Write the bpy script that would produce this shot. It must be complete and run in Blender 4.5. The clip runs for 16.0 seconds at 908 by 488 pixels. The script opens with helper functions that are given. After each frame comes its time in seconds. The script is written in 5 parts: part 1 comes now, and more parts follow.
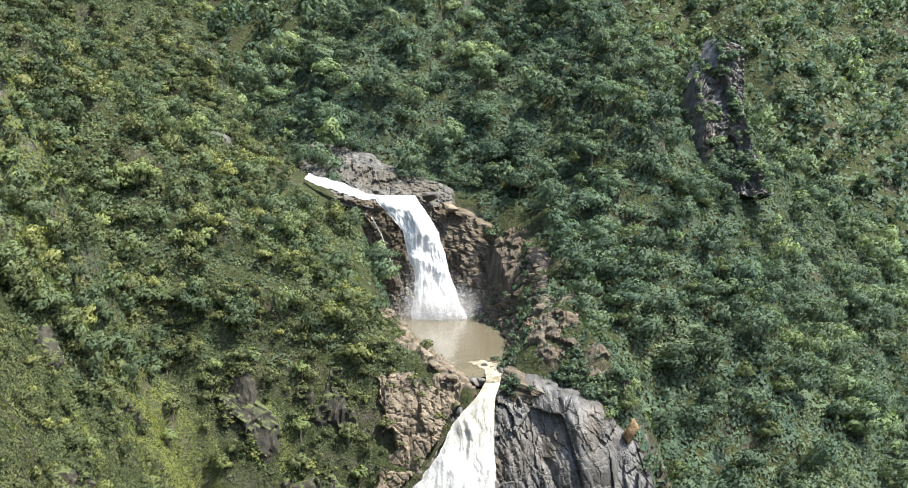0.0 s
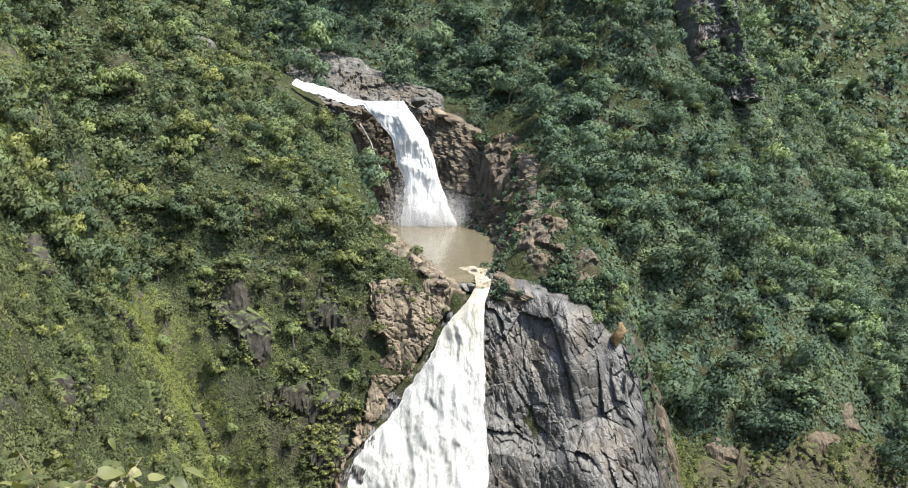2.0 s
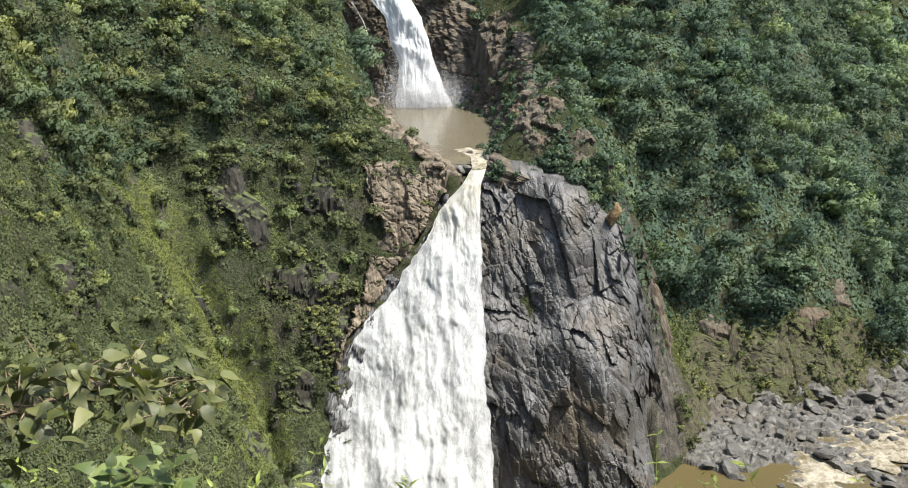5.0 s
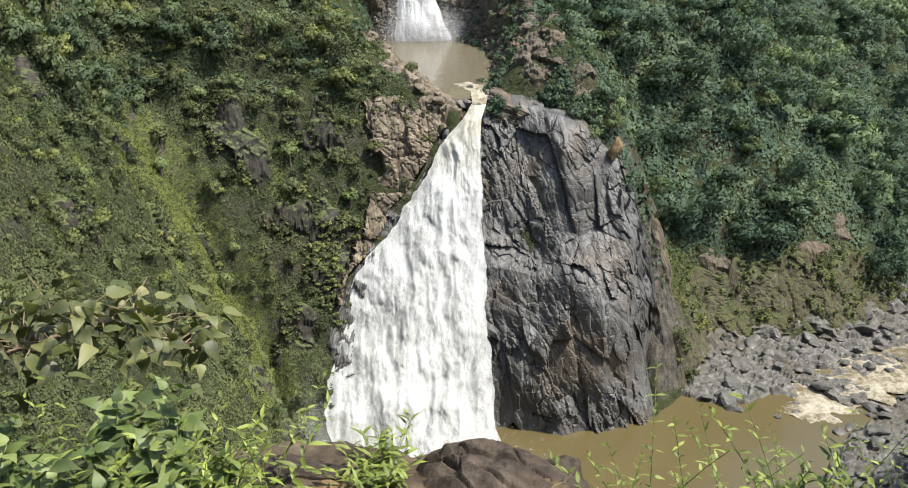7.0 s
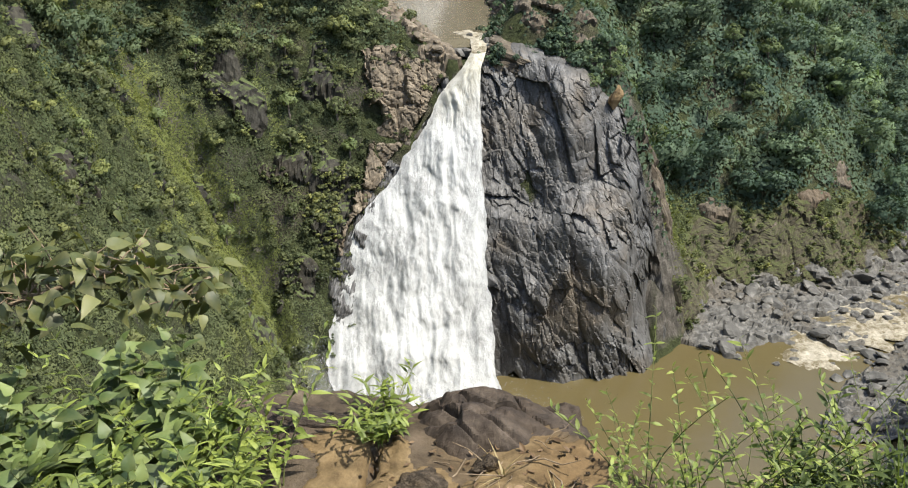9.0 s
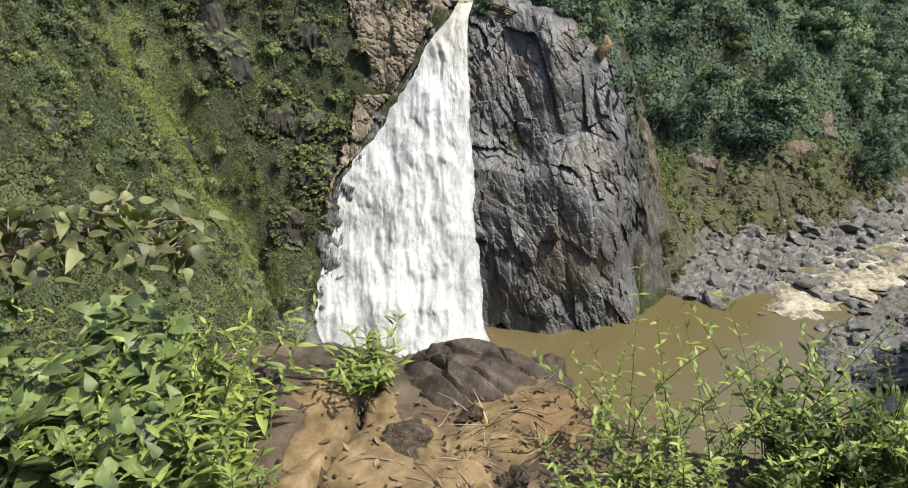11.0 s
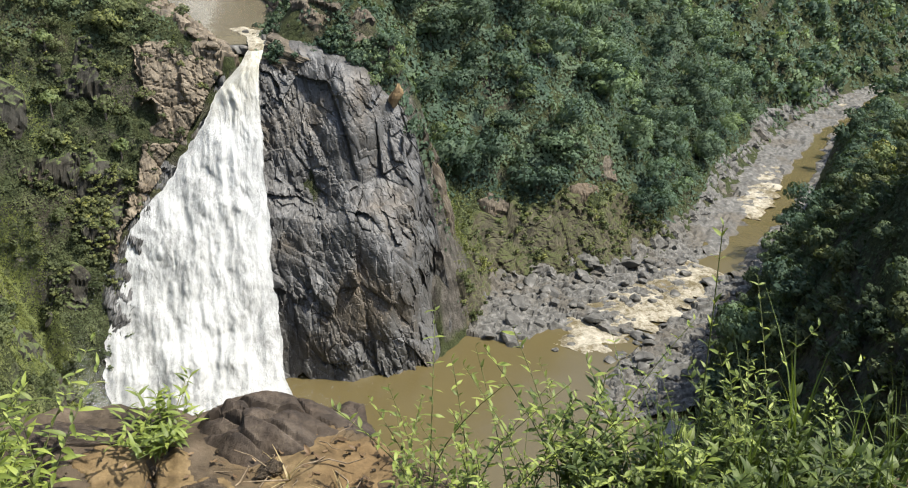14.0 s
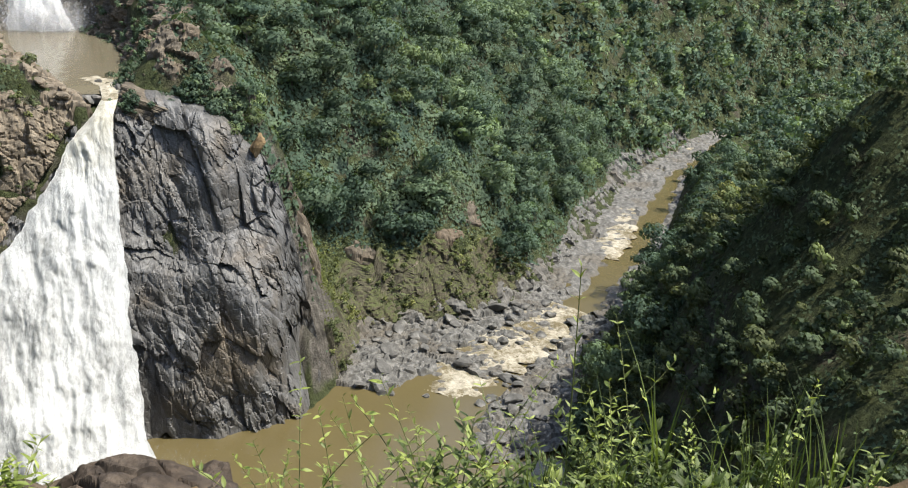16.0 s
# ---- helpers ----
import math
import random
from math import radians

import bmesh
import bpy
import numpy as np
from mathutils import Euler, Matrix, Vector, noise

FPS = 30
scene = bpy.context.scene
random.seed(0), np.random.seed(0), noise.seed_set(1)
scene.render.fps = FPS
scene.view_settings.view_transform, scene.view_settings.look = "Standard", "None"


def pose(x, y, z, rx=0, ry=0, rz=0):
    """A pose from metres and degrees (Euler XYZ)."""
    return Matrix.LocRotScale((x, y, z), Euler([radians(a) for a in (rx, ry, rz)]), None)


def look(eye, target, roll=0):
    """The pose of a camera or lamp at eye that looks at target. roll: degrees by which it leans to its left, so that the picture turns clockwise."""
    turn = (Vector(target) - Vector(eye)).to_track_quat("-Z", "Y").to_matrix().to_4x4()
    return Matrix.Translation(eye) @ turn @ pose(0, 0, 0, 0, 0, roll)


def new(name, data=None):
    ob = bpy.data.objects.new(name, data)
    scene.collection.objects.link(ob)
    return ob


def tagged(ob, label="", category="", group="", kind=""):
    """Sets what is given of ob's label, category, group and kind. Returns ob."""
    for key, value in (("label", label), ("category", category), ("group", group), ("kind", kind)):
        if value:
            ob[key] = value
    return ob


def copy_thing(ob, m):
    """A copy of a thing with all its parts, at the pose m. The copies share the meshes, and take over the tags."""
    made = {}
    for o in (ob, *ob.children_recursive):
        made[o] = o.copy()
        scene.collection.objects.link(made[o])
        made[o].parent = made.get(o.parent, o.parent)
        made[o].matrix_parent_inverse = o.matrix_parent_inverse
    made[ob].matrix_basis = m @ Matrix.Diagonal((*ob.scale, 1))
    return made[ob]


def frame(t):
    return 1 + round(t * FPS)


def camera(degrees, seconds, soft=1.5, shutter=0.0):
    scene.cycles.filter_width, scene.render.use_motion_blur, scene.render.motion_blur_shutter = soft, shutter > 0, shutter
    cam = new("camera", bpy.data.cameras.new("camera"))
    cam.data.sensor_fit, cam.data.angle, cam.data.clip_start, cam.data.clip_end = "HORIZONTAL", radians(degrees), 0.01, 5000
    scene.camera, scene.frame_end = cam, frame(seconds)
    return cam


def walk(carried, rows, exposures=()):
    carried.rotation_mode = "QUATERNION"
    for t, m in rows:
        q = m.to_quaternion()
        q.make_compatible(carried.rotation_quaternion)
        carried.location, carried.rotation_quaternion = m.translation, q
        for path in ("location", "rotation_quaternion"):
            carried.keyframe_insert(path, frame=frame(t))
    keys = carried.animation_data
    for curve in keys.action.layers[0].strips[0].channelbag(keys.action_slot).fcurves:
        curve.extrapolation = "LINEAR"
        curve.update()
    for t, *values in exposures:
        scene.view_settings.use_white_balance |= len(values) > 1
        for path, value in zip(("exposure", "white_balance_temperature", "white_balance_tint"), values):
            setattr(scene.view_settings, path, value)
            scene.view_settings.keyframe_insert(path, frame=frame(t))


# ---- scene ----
# The camera stands on a cliff ledge, 140 m over the plunge pool, and only turns; it sways a few centimetres.
EYE = 140.0
cam = camera(50.85, 16.0, soft=1.1)
# seconds, yaw to the left, pitch up, roll
TURNS = [
    (0, 0.000, -4.000, 0.000),
    (0.5, -0.224, -5.053, 0.002),
    (1, -0.248, -6.619, -0.081),
    (1.5, -0.293, -8.279, -0.147),
    (2, -0.616, -9.610, -0.196),
    (2.5, -0.735, -10.919, -0.339),
    (3, -0.844, -12.261, -0.409),
    (3.5, -0.840, -13.436, -0.558),
    (4, -0.847, -14.599, -0.635),
    (4.5, -0.823, -15.642, -0.708),
    (7, -0.685, -20.543, -1.108),
    (7.5, -0.665, -21.213, -1.156),
    (8, -0.651, -21.818, -1.267),
    (8.5, -0.622, -22.812, -1.329),
    (9, -0.605, -23.541, -1.412),
    (9.2, -0.594, -23.792, -1.442),
    (11.3, -1.796, -26.625, -1.268),
    (11.5, -2.630, -26.678, -0.899),
    (12, -5.344, -26.696, 0.141),
    (12.5, -7.712, -26.431, 0.754),
    (13, -10.631, -25.090, 1.486),
    (13.5, -12.580, -24.248, 1.888),
    (14, -14.576, -23.536, 2.252),
    (14.5, -17.114, -22.653, 2.714),
    (15, -19.062, -22.154, 3.128),
    (15.5, -21.062, -21.668, 3.546),
    (16, -22.987, -20.306, 3.719),
]


def sway(t):
    """The lens drifts to the right as the holder turns."""
    return 0.03 * max(0.0, t - 9.0) / 7.0


# the picture is exposed longer while dark forest fills it
EXPOSURES = [(0, 1.78), (2.0, 1.65), (4.5, 1.42), (7.0, 1.32), (9.0, 1.25), (13.0, 1.28), (16.0, 1.36)]
walk(cam, [(t, pose(sway(t), 0, EYE, 0, 0, yaw) @ pose(0, 0, 0, 90 + pitch) @ pose(0, 0, 0, 0, 0, roll)) for t, yaw, pitch, roll in TURNS], EXPOSURES)

# ---- light: a high sun to the right, clear sky ----
SUN_AZ, SUN_EL = 112.0, 60.0
world = bpy.data.worlds.new("sky")
scene.world = world
world.use_nodes = True
wt = world.node_tree
sky = wt.nodes.new("ShaderNodeTexSky")
sky.sky_type, sky.sun_disc = "NISHITA", False
sky.sun_elevation, sky.sun_rotation = radians(SUN_EL), radians(SUN_AZ)
sky.dust_density, sky.air_density = 2.0, 1.0
wt.links.new(sky.outputs["Color"], wt.nodes["Background"].inputs["Color"])
wt.nodes["Background"].inputs["Strength"].default_value = 0.12
sun = new("sun", bpy.data.lights.new("sun", "SUN"))
sun.data.energy, sun.data.angle, sun.data.color = 3.3, radians(0.6), (1.0, 0.95, 0.86)
to_sun = Vector((math.sin(radians(SUN_AZ)) * math.cos(radians(SUN_EL)), math.cos(radians(SUN_AZ)) * math.cos(radians(SUN_EL)), math.sin(radians(SUN_EL))))
sun.matrix_world = look(to_sun * 500 + Vector((0, 300, 0)), (0, 300, 0))

# ---- numbers: noise on arrays ----


def hashed(ix, iy, iz, seed):
    """A number from 0 to 1 for each cell of a lattice."""
    h = (ix.astype(np.int64) * 374761393 + iy.astype(np.int64) * 668265263 + iz.astype(np.int64) * 2147483647 + seed * 974634777) & 0xFFFFFFFF
    h = ((h ^ (h >> 13)) * 1274126177) & 0xFFFFFFFF
    h = ((h ^ (h >> 16)) * 2246822519) & 0xFFFFFFFF
    return ((h ^ (h >> 15)) & 0xFFFFFF) / float(0xFFFFFF)


def smooth_noise(x, y, z=0.0, seed=0):
    """Value noise from -1 to 1."""
    x, y, z = np.broadcast_arrays(np.asarray(x, float), np.asarray(y, float), np.asarray(z, float))
    ix, iy, iz = np.floor(x), np.floor(y), np.floor(z)
    fx, fy, fz = x - ix, y - iy, z - iz
    fx, fy, fz = (f * f * (3 - 2 * f) for f in (fx, fy, fz))
    out = 0.0
    for a, wa in ((0, 1 - fx), (1, fx)):
        for b, wb in ((0, 1 - fy), (1, fy)):
            for c, wc in ((0, 1 - fz), (1, fz)):
                out = out + wa * wb * wc * hashed(ix + a, iy + b, iz + c, seed)
    return 2 * out - 1


def fractal(x, y, z=0.0, seed=0, octaves=4):
    out, amp, scale = 0.0, 0.5, 1.0
    for n in range(octaves):
        out = out + amp * smooth_noise(x * scale + 7.3 * n, y * scale - 3.1 * n, np.asarray(z) * scale + 1.7 * n, seed + n)
        amp, scale = amp * 0.5, scale * 2.03
    return out


def blocks(p, size, seed, tilt=0.6):
    """How far fractured rock stands out at points p: each crack-bounded block has its own plane."""
    q = p / size
    base = np.floor(q)
    best, second = np.full(len(p), 9.0), np.full(len(p), 9.0)
    out = np.zeros(len(p))
    for dx in (-1, 0, 1):
        for dy in (-1, 0, 1):
            for dz in (-1, 0, 1):
                cx, cy, cz = base[:, 0] + dx, base[:, 1] + dy, base[:, 2] + dz
                seat = np.stack([cx + hashed(cx, cy, cz, seed), cy + hashed(cx, cy, cz, seed + 1), cz + hashed(cx, cy, cz, seed + 2)], 1)
                off = q - seat
                d = (off**2).sum(1)
                lean = np.stack([hashed(cx, cy, cz, seed + k) for k in (3, 4, 5)], 1) - 0.5
                here = 0.7 * (hashed(cx, cy, cz, seed + 6) - 0.5) + 2.6 * tilt * (off * lean).sum(1)
                nearer = d < best
                second = np.where(nearer, best, np.minimum(second, d))
                out = np.where(nearer, here, out)
                best = np.where(nearer, d, best)
    crack = np.clip((np.sqrt(second) - np.sqrt(best)) / 0.12, 0, 1)
    return out, crack


def smin(a, b, k):
    h = np.clip(0.5 + 0.5 * (b - a) / k, 0, 1)
    return b * (1 - h) + a * h - k * h * (1 - h)


def smax(a, b, k):
    return -smin(-a, -b, k)


def beside(x, y, line):
    """Signed distance to a plan line (to its left: plus), the way along it, and the line's heights there."""
    x, y = np.asarray(x, float), np.asarray(y, float)
    best, lever = np.full(x.shape, 1e18), np.zeros(x.shape)
    side, along, height = np.zeros(x.shape), np.zeros(x.shape), np.zeros(x.shape)
    done = 0.0
    for n in range(len(line) - 1):
        (ax, ay, az), (bx, by, bz) = line[n], line[n + 1]
        lx, ly = bx - ax, by - ay
        length = math.hypot(lx, ly)
        t = ((x - ax) * lx + (y - ay) * ly) / length**2
        tc = np.clip(t, -9.0 if n == 0 else 0.0, 9.0 if n == len(line) - 2 else 1.0)
        d2 = (x - ax - tc * lx) ** 2 + (y - ay - tc * ly) ** 2
        cross = (lx * (y - ay) - ly * (x - ax)) / length
        pick = (d2 < best - 1e-6) | ((d2 < best + 1e-6) & (np.abs(cross) > lever))
        side = np.where(pick, np.where(cross >= 0, 1, -1) * np.sqrt(d2), side)
        along = np.where(pick, done + np.clip(tc, -1, 9) * length, along)
        height = np.where(pick, az + np.clip(tc, 0, 1) * (bz - az), height)
        best, lever = np.where(pick, d2, best), np.where(pick, np.abs(cross), lever)
        done += length
    return side, along, height


# ---- the lie of the land ----
# the grassy gully that runs down the left slope to the fall's foot
GULLY = [(-104, 236, 0), (-92, 232, 0), (-83, 231, 0), (-73, 239, 0), (-65, 238, 0), (-58, 232, 0), (-48, 227, 0), (-40, 210, 0)]
# foot of the headwall and of the right bank's mountain, from the fall's foot down the river
FOOT = [(-30, 210, 0), (12, 220, 0), (31, 226, 0), (50, 224, 0), (70, 246, 0), (88, 276, 0), (128, 278, 0), (166, 303, 0), (209, 350, 0), (288, 440, 0), (387, 515, 0), (520, 590, 0), (900, 680, 0)]
# right and left edges of the upper channel, from the lip up the stream
CHANNEL_R = [(14, 120, 84), (14, 262, 84), (21, 300, 88), (22, 350, 97), (15, 392, 122), (-6, 408, 134), (-36, 416, 143), (-70, 436, 156), (-150, 540, 195)]
CHANNEL_L = [(3, 120, 84), (3, 262, 84), (-7, 286, 87), (-25, 330, 97), (-38, 385, 122), (-56, 404, 136), (-72, 414, 145), (-96, 434, 157), (-165, 530, 195)]
BANK_R = [(60, 30, 0), (118, 196, 0), (146, 232, 0), (236, 324, 0), (320, 424, 0), (420, 506, 0), (540, 588, 0), (900, 674, 0)]


# plan of the dark cliff's foot, and how far it lies back at each height: a bulge, a bench, an upper wall
CLIFF_FOOT = ([5, 9, 13, 20, 33, 42, 49, 55, 59, 66], [226, 226.5, 227, 226, 223.5, 223.5, 226, 232.5, 238, 246])
CLIFF_BACK = ([-4, 0, 10, 34, 46, 54, 66, 78, 90], [-1.5, 0, 2, 6.5, 10.5, 18, 23.5, 29.5, 37])


def land(x, y):
    """The ground's height."""
    x, y = np.asarray(x, float), np.asarray(y, float)
    rib = fractal(x / 46, y / 46, 0.3, 11, 4)
    fine = fractal(x / 9, y / 9, 0.7, 12, 3)
    # headwall and right-hand mountain, over the foot line
    d, s, _ = beside(x, y, FOOT)
    steep = np.interp(s, [0, 40, 60, 96, 110, 120, 135, 160, 300], [1.9, 2.05, 2.6, 2.8, 4.0, 3.2, 1.7, 1.3, 1.25])
    knee = np.interp(s, [0, 40, 60, 112, 122, 150, 200], [88, 88, 76, 76, 62, 45, 35])
    gentle = np.interp(s, [0, 60, 120, 300], [1.3, 1.2, 1.2, 1.05])
    dd = d + np.interp(s, [60, 140, 300], [0.8, 5, 9]) * smooth_noise(s / 34, 0.5, 0, 21) * np.clip(d / 25, 0, 1)
    wall = np.where(dd * steep < knee, dd * steep, knee + (dd - knee / steep) * gentle)
    wall = np.where(d < 0, d * 0.5, wall) + np.clip(d / 20, 0, 1) * 7 * rib
    # buttresses and gullies that run down the mountain
    spine = 1 - np.abs(smooth_noise((s - 0.25 * d) / 46, d / 260, 0, 41))
    wall = wall + np.clip((d - 12) / 40, 0, 1) * np.clip((s - 100) / 40, 0, 1) * 34 * (spine - 0.6)
    # the dark cliff stands out from the slope
    behind = y - np.interp(x, CLIFF_FOOT[0], CLIFF_FOOT[1]) - 5.0
    cap = np.interp(behind, CLIFF_BACK[1], CLIFF_BACK[0]) + 1.2 * np.clip(behind - 37, 0, 400) + 60 * np.clip((x - 56) / 7, 0, 1) + 60 * np.clip((6 - x) / 4, 0, 1)
    wall = np.where(y > 200, np.minimum(wall, np.maximum(cap, -5)), wall)
    # upper tier: the channel and the slopes that stand over it
    dr, sr, zr = beside(x, y, CHANNEL_R)
    dl, sl, zl = beside(x, y, CHANNEL_L)
    zl = np.interp(y, [262, 286, 330, 385, 404, 434, 530], [84, 87, 97, 122, 136, 157, 195])
    right = zr + np.where(dr < 0, -dr, -9.0 * dr) * np.interp(sr, [140, 200, 300], [1.15, 1.0, 0.8])
    left = zl + np.where(dl > 0, dl, 3.5 * dl) * np.interp(sl, [130, 150, 215, 300], [0.85, 0.66, 0.8, 0.8])
    right = right + np.clip((-dr - 6) / 25, 0, 1) * 17 * rib
    left = left + np.clip(dl / 20, 0, 1) * 8 * rib
    floor = np.interp(y, [200, 262, 268, 391, 397, 402, 424, 470, 600], [82, 82.5, 80, 80, 128, 131, 146, 165, 200])
    left = np.where(dl > 0, smax(left, 118 + 0.95 * (y - 385) + 0.4 * np.clip(-x - 70, 0, 300) + 9 * rib, 12), left)
    upper = smax(floor, smax(left, right, 5), 4)
    tier = smin(upper, wall, 5)
    # left wall of the gorge, with gullies that run down it
    gully = 11 * smooth_noise(y / 29 + 0.012 * x, x / 120, 0, 31) + 6 * smooth_noise(y / 12 + 0.02 * x, x / 60, 0, 32) + 4 * fractal(x / 12, y / 12, 0, 35, 3)
    side = -1.85 * (x + 29) - 0.10 * (y - 212) + np.clip((-x - 25) / 30, 0, 1) * gully
    side = np.where(side > 210, 210 + 0.5 * (side - 210), side)
    side = np.where(side > 0, side * np.clip((560 - y) / 300, 0, 1), side)
    z = smax(tier, side, 9)
    # strata: risers and ledges that dip gently
    bed = (z + 0.3 * x + 8 * rib + 3 * fine) / 12.0
    step = bed - np.floor(bed)
    rise = np.clip((step - 0.55) / 0.3, 0, 1)
    z = z + 6.0 * (rise * rise * (3 - 2 * rise) - step) * np.clip(smooth_noise(x / 30, y / 30, 0, 37) + 0.55, 0, 1) * np.clip((z - 10) / 15, 0, 1) * np.clip((np.hypot(x, y) - 80) / 60, 0, 1)
    dg = beside(x, y, GULLY)[0]
    z = z - 8.0 * np.exp(-((dg / 3.0) ** 2)) * np.clip((-36 - x) / 6, 0, 1) * np.clip((x + 108) / 10, 0, 1) * np.clip((y - 196) / 10, 0, 1)
    # the spur on the near bank
    d1, _, _ = beside(x, y, BANK_R[:2])
    d2, _, _ = beside(x, y, BANK_R[1:])
    spur = smin(-d1 * 2.2, -d2 * 1.75, 10) + np.clip(-d2 / 20, 0, 1) * 10 * rib
    spur = np.where(spur > 60, 60 + 26 * (1 - np.exp(-0.02 * np.maximum(spur - 60, 0))), spur)
    spur = np.maximum(spur - 0.75 * np.clip(np.hypot(x, y) - 305, 0, 400), np.minimum(spur, 15 + 4 * rib))
    spur = spur + 32 * np.exp(-(((x - 160) / 17) ** 2) - (((y - 148) / 22) ** 2))
    z = smax(z, spur, 4)
    # the camera's own cliff
    own = 138.2 - np.clip(2.4 * (y - 1.3 - 0.02 * x), 0, 400) + 5 * rib * np.clip((y - 6) / 20, 0, 1)
    z = smax(z, own, 0.4)
    z = z + 1.3 * fine * np.clip((np.hypot(x, y) - 12) / 20, 0, 1) * np.clip((z - 2) / 6, 0, 1)
    return np.maximum(z, -6 + 2 * fine)


def slope_of(x, y):
    e = 1.5
    gx = (land(x + e, y) - land(x - e, y)) / (2 * e)
    gy = (land(x, y + e) - land(x, y - e)) / (2 * e)
    return gx, gy


# ---- materials ----


def shader(name, rough=0.8, spec=0.3):
    m = bpy.data.materials.new(name)
    m.use_nodes = True
    nt = m.node_tree
    b = nt.nodes["Principled BSDF"]
    b.inputs["Roughness"].default_value = rough
    b.inputs["Specular IOR Level"].default_value = spec
    return m, nt, b


def put(nt, kind, **values):
    n = nt.nodes.new("ShaderNode" + kind)
    for key, value in values.items():
        n.inputs[key.replace("_", " ")].default_value = value
    return n


def noise_at(nt, scale, detail=6.0, rough=0.6, stretch=None, where="Object"):
    c = nt.nodes.new("ShaderNodeTexCoord")
    n = put(nt, "TexNoise", Scale=scale, Detail=detail, Roughness=rough)
    if stretch:
        m = nt.nodes.new("ShaderNodeMapping")
        m.inputs["Scale"].default_value = stretch
        nt.links.new(c.outputs[where], m.inputs["Vector"])
        nt.links.new(m.outputs["Vector"], n.inputs["Vector"])
    else:
        nt.links.new(c.outputs[where], n.inputs["Vector"])
    return n.outputs["Fac"]


def ramp(nt, fac, stops):
    r = nt.nodes.new("ShaderNodeValToRGB")
    while len(r.color_ramp.elements) < len(stops):
        r.color_ramp.elements.new(0.5)
    for e, (at, col) in zip(r.color_ramp.elements, stops):
        e.position, e.color = at, (*col, 1)
    nt.links.new(fac, r.inputs["Fac"])
    return r.outputs["Color"]


def mixed(nt, fac, a, b, kind="MIX"):
    m = nt.nodes.new("ShaderNodeMix")
    m.data_type, m.blend_type = "RGBA", kind
    for sock, v in ((m.inputs["Factor"], fac), (m.inputs["A"], a), (m.inputs["B"], b)):
        if isinstance(v, (int, float)):
            sock.default_value = v
        elif isinstance(v, tuple):
            sock.default_value = (*v, 1)
        else:
            nt.links.new(v, sock)
    return m.outputs["Result"]


def bump(nt, b, height, distance, strength=1.0):
    n = put(nt, "Bump", Strength=strength, Distance=distance)
    nt.links.new(height, n.inputs["Height"])
    nt.links.new(n.outputs["Normal"], b.inputs["Normal"])


def ground_material():
    """Grass, leaf litter and earth on the slopes, with stone where it is steepest."""
    m, nt, b = shader("slope_ground", 0.95, 0.1)
    big = noise_at(nt, 0.05, 5, 0.6)
    small = noise_at(nt, 0.7, 8, 0.7)
    grass = ramp(nt, small, [(0.3, (0.014, 0.018, 0.01)), (0.5, (0.038, 0.046, 0.02)), (0.72, (0.08, 0.088, 0.038))])
    earth = ramp(nt, small, [(0.3, (0.018, 0.017, 0.012)), (0.55, (0.065, 0.058, 0.042)), (0.75, (0.15, 0.135, 0.10))])
    col = mixed(nt, ramp(nt, big, [(0.54, (0, 0, 0)), (0.68, (1, 1, 1))]), grass, earth)
    geo = nt.nodes.new("ShaderNodeNewGeometry")
    sep = nt.nodes.new("ShaderNodeSeparateXYZ")
    nt.links.new(geo.outputs["Normal"], sep.inputs["Vector"])
    stone = ramp(nt, noise_at(nt, 0.35, 9, 0.7, (1.5, 1.5, 0.6)), [(0.3, (0.03, 0.028, 0.024)), (0.5, (0.09, 0.083, 0.07)), (0.7, (0.19, 0.175, 0.15))])
    col = mixed(nt, ramp(nt, sep.outputs["Z"], [(0.3, (1, 1, 1)), (0.44, (0, 0, 0))]), col, stone)
    nt.links.new(col, b.inputs["Base Color"])
    bump(nt, b, small, 1.2, 1.0)
    return m


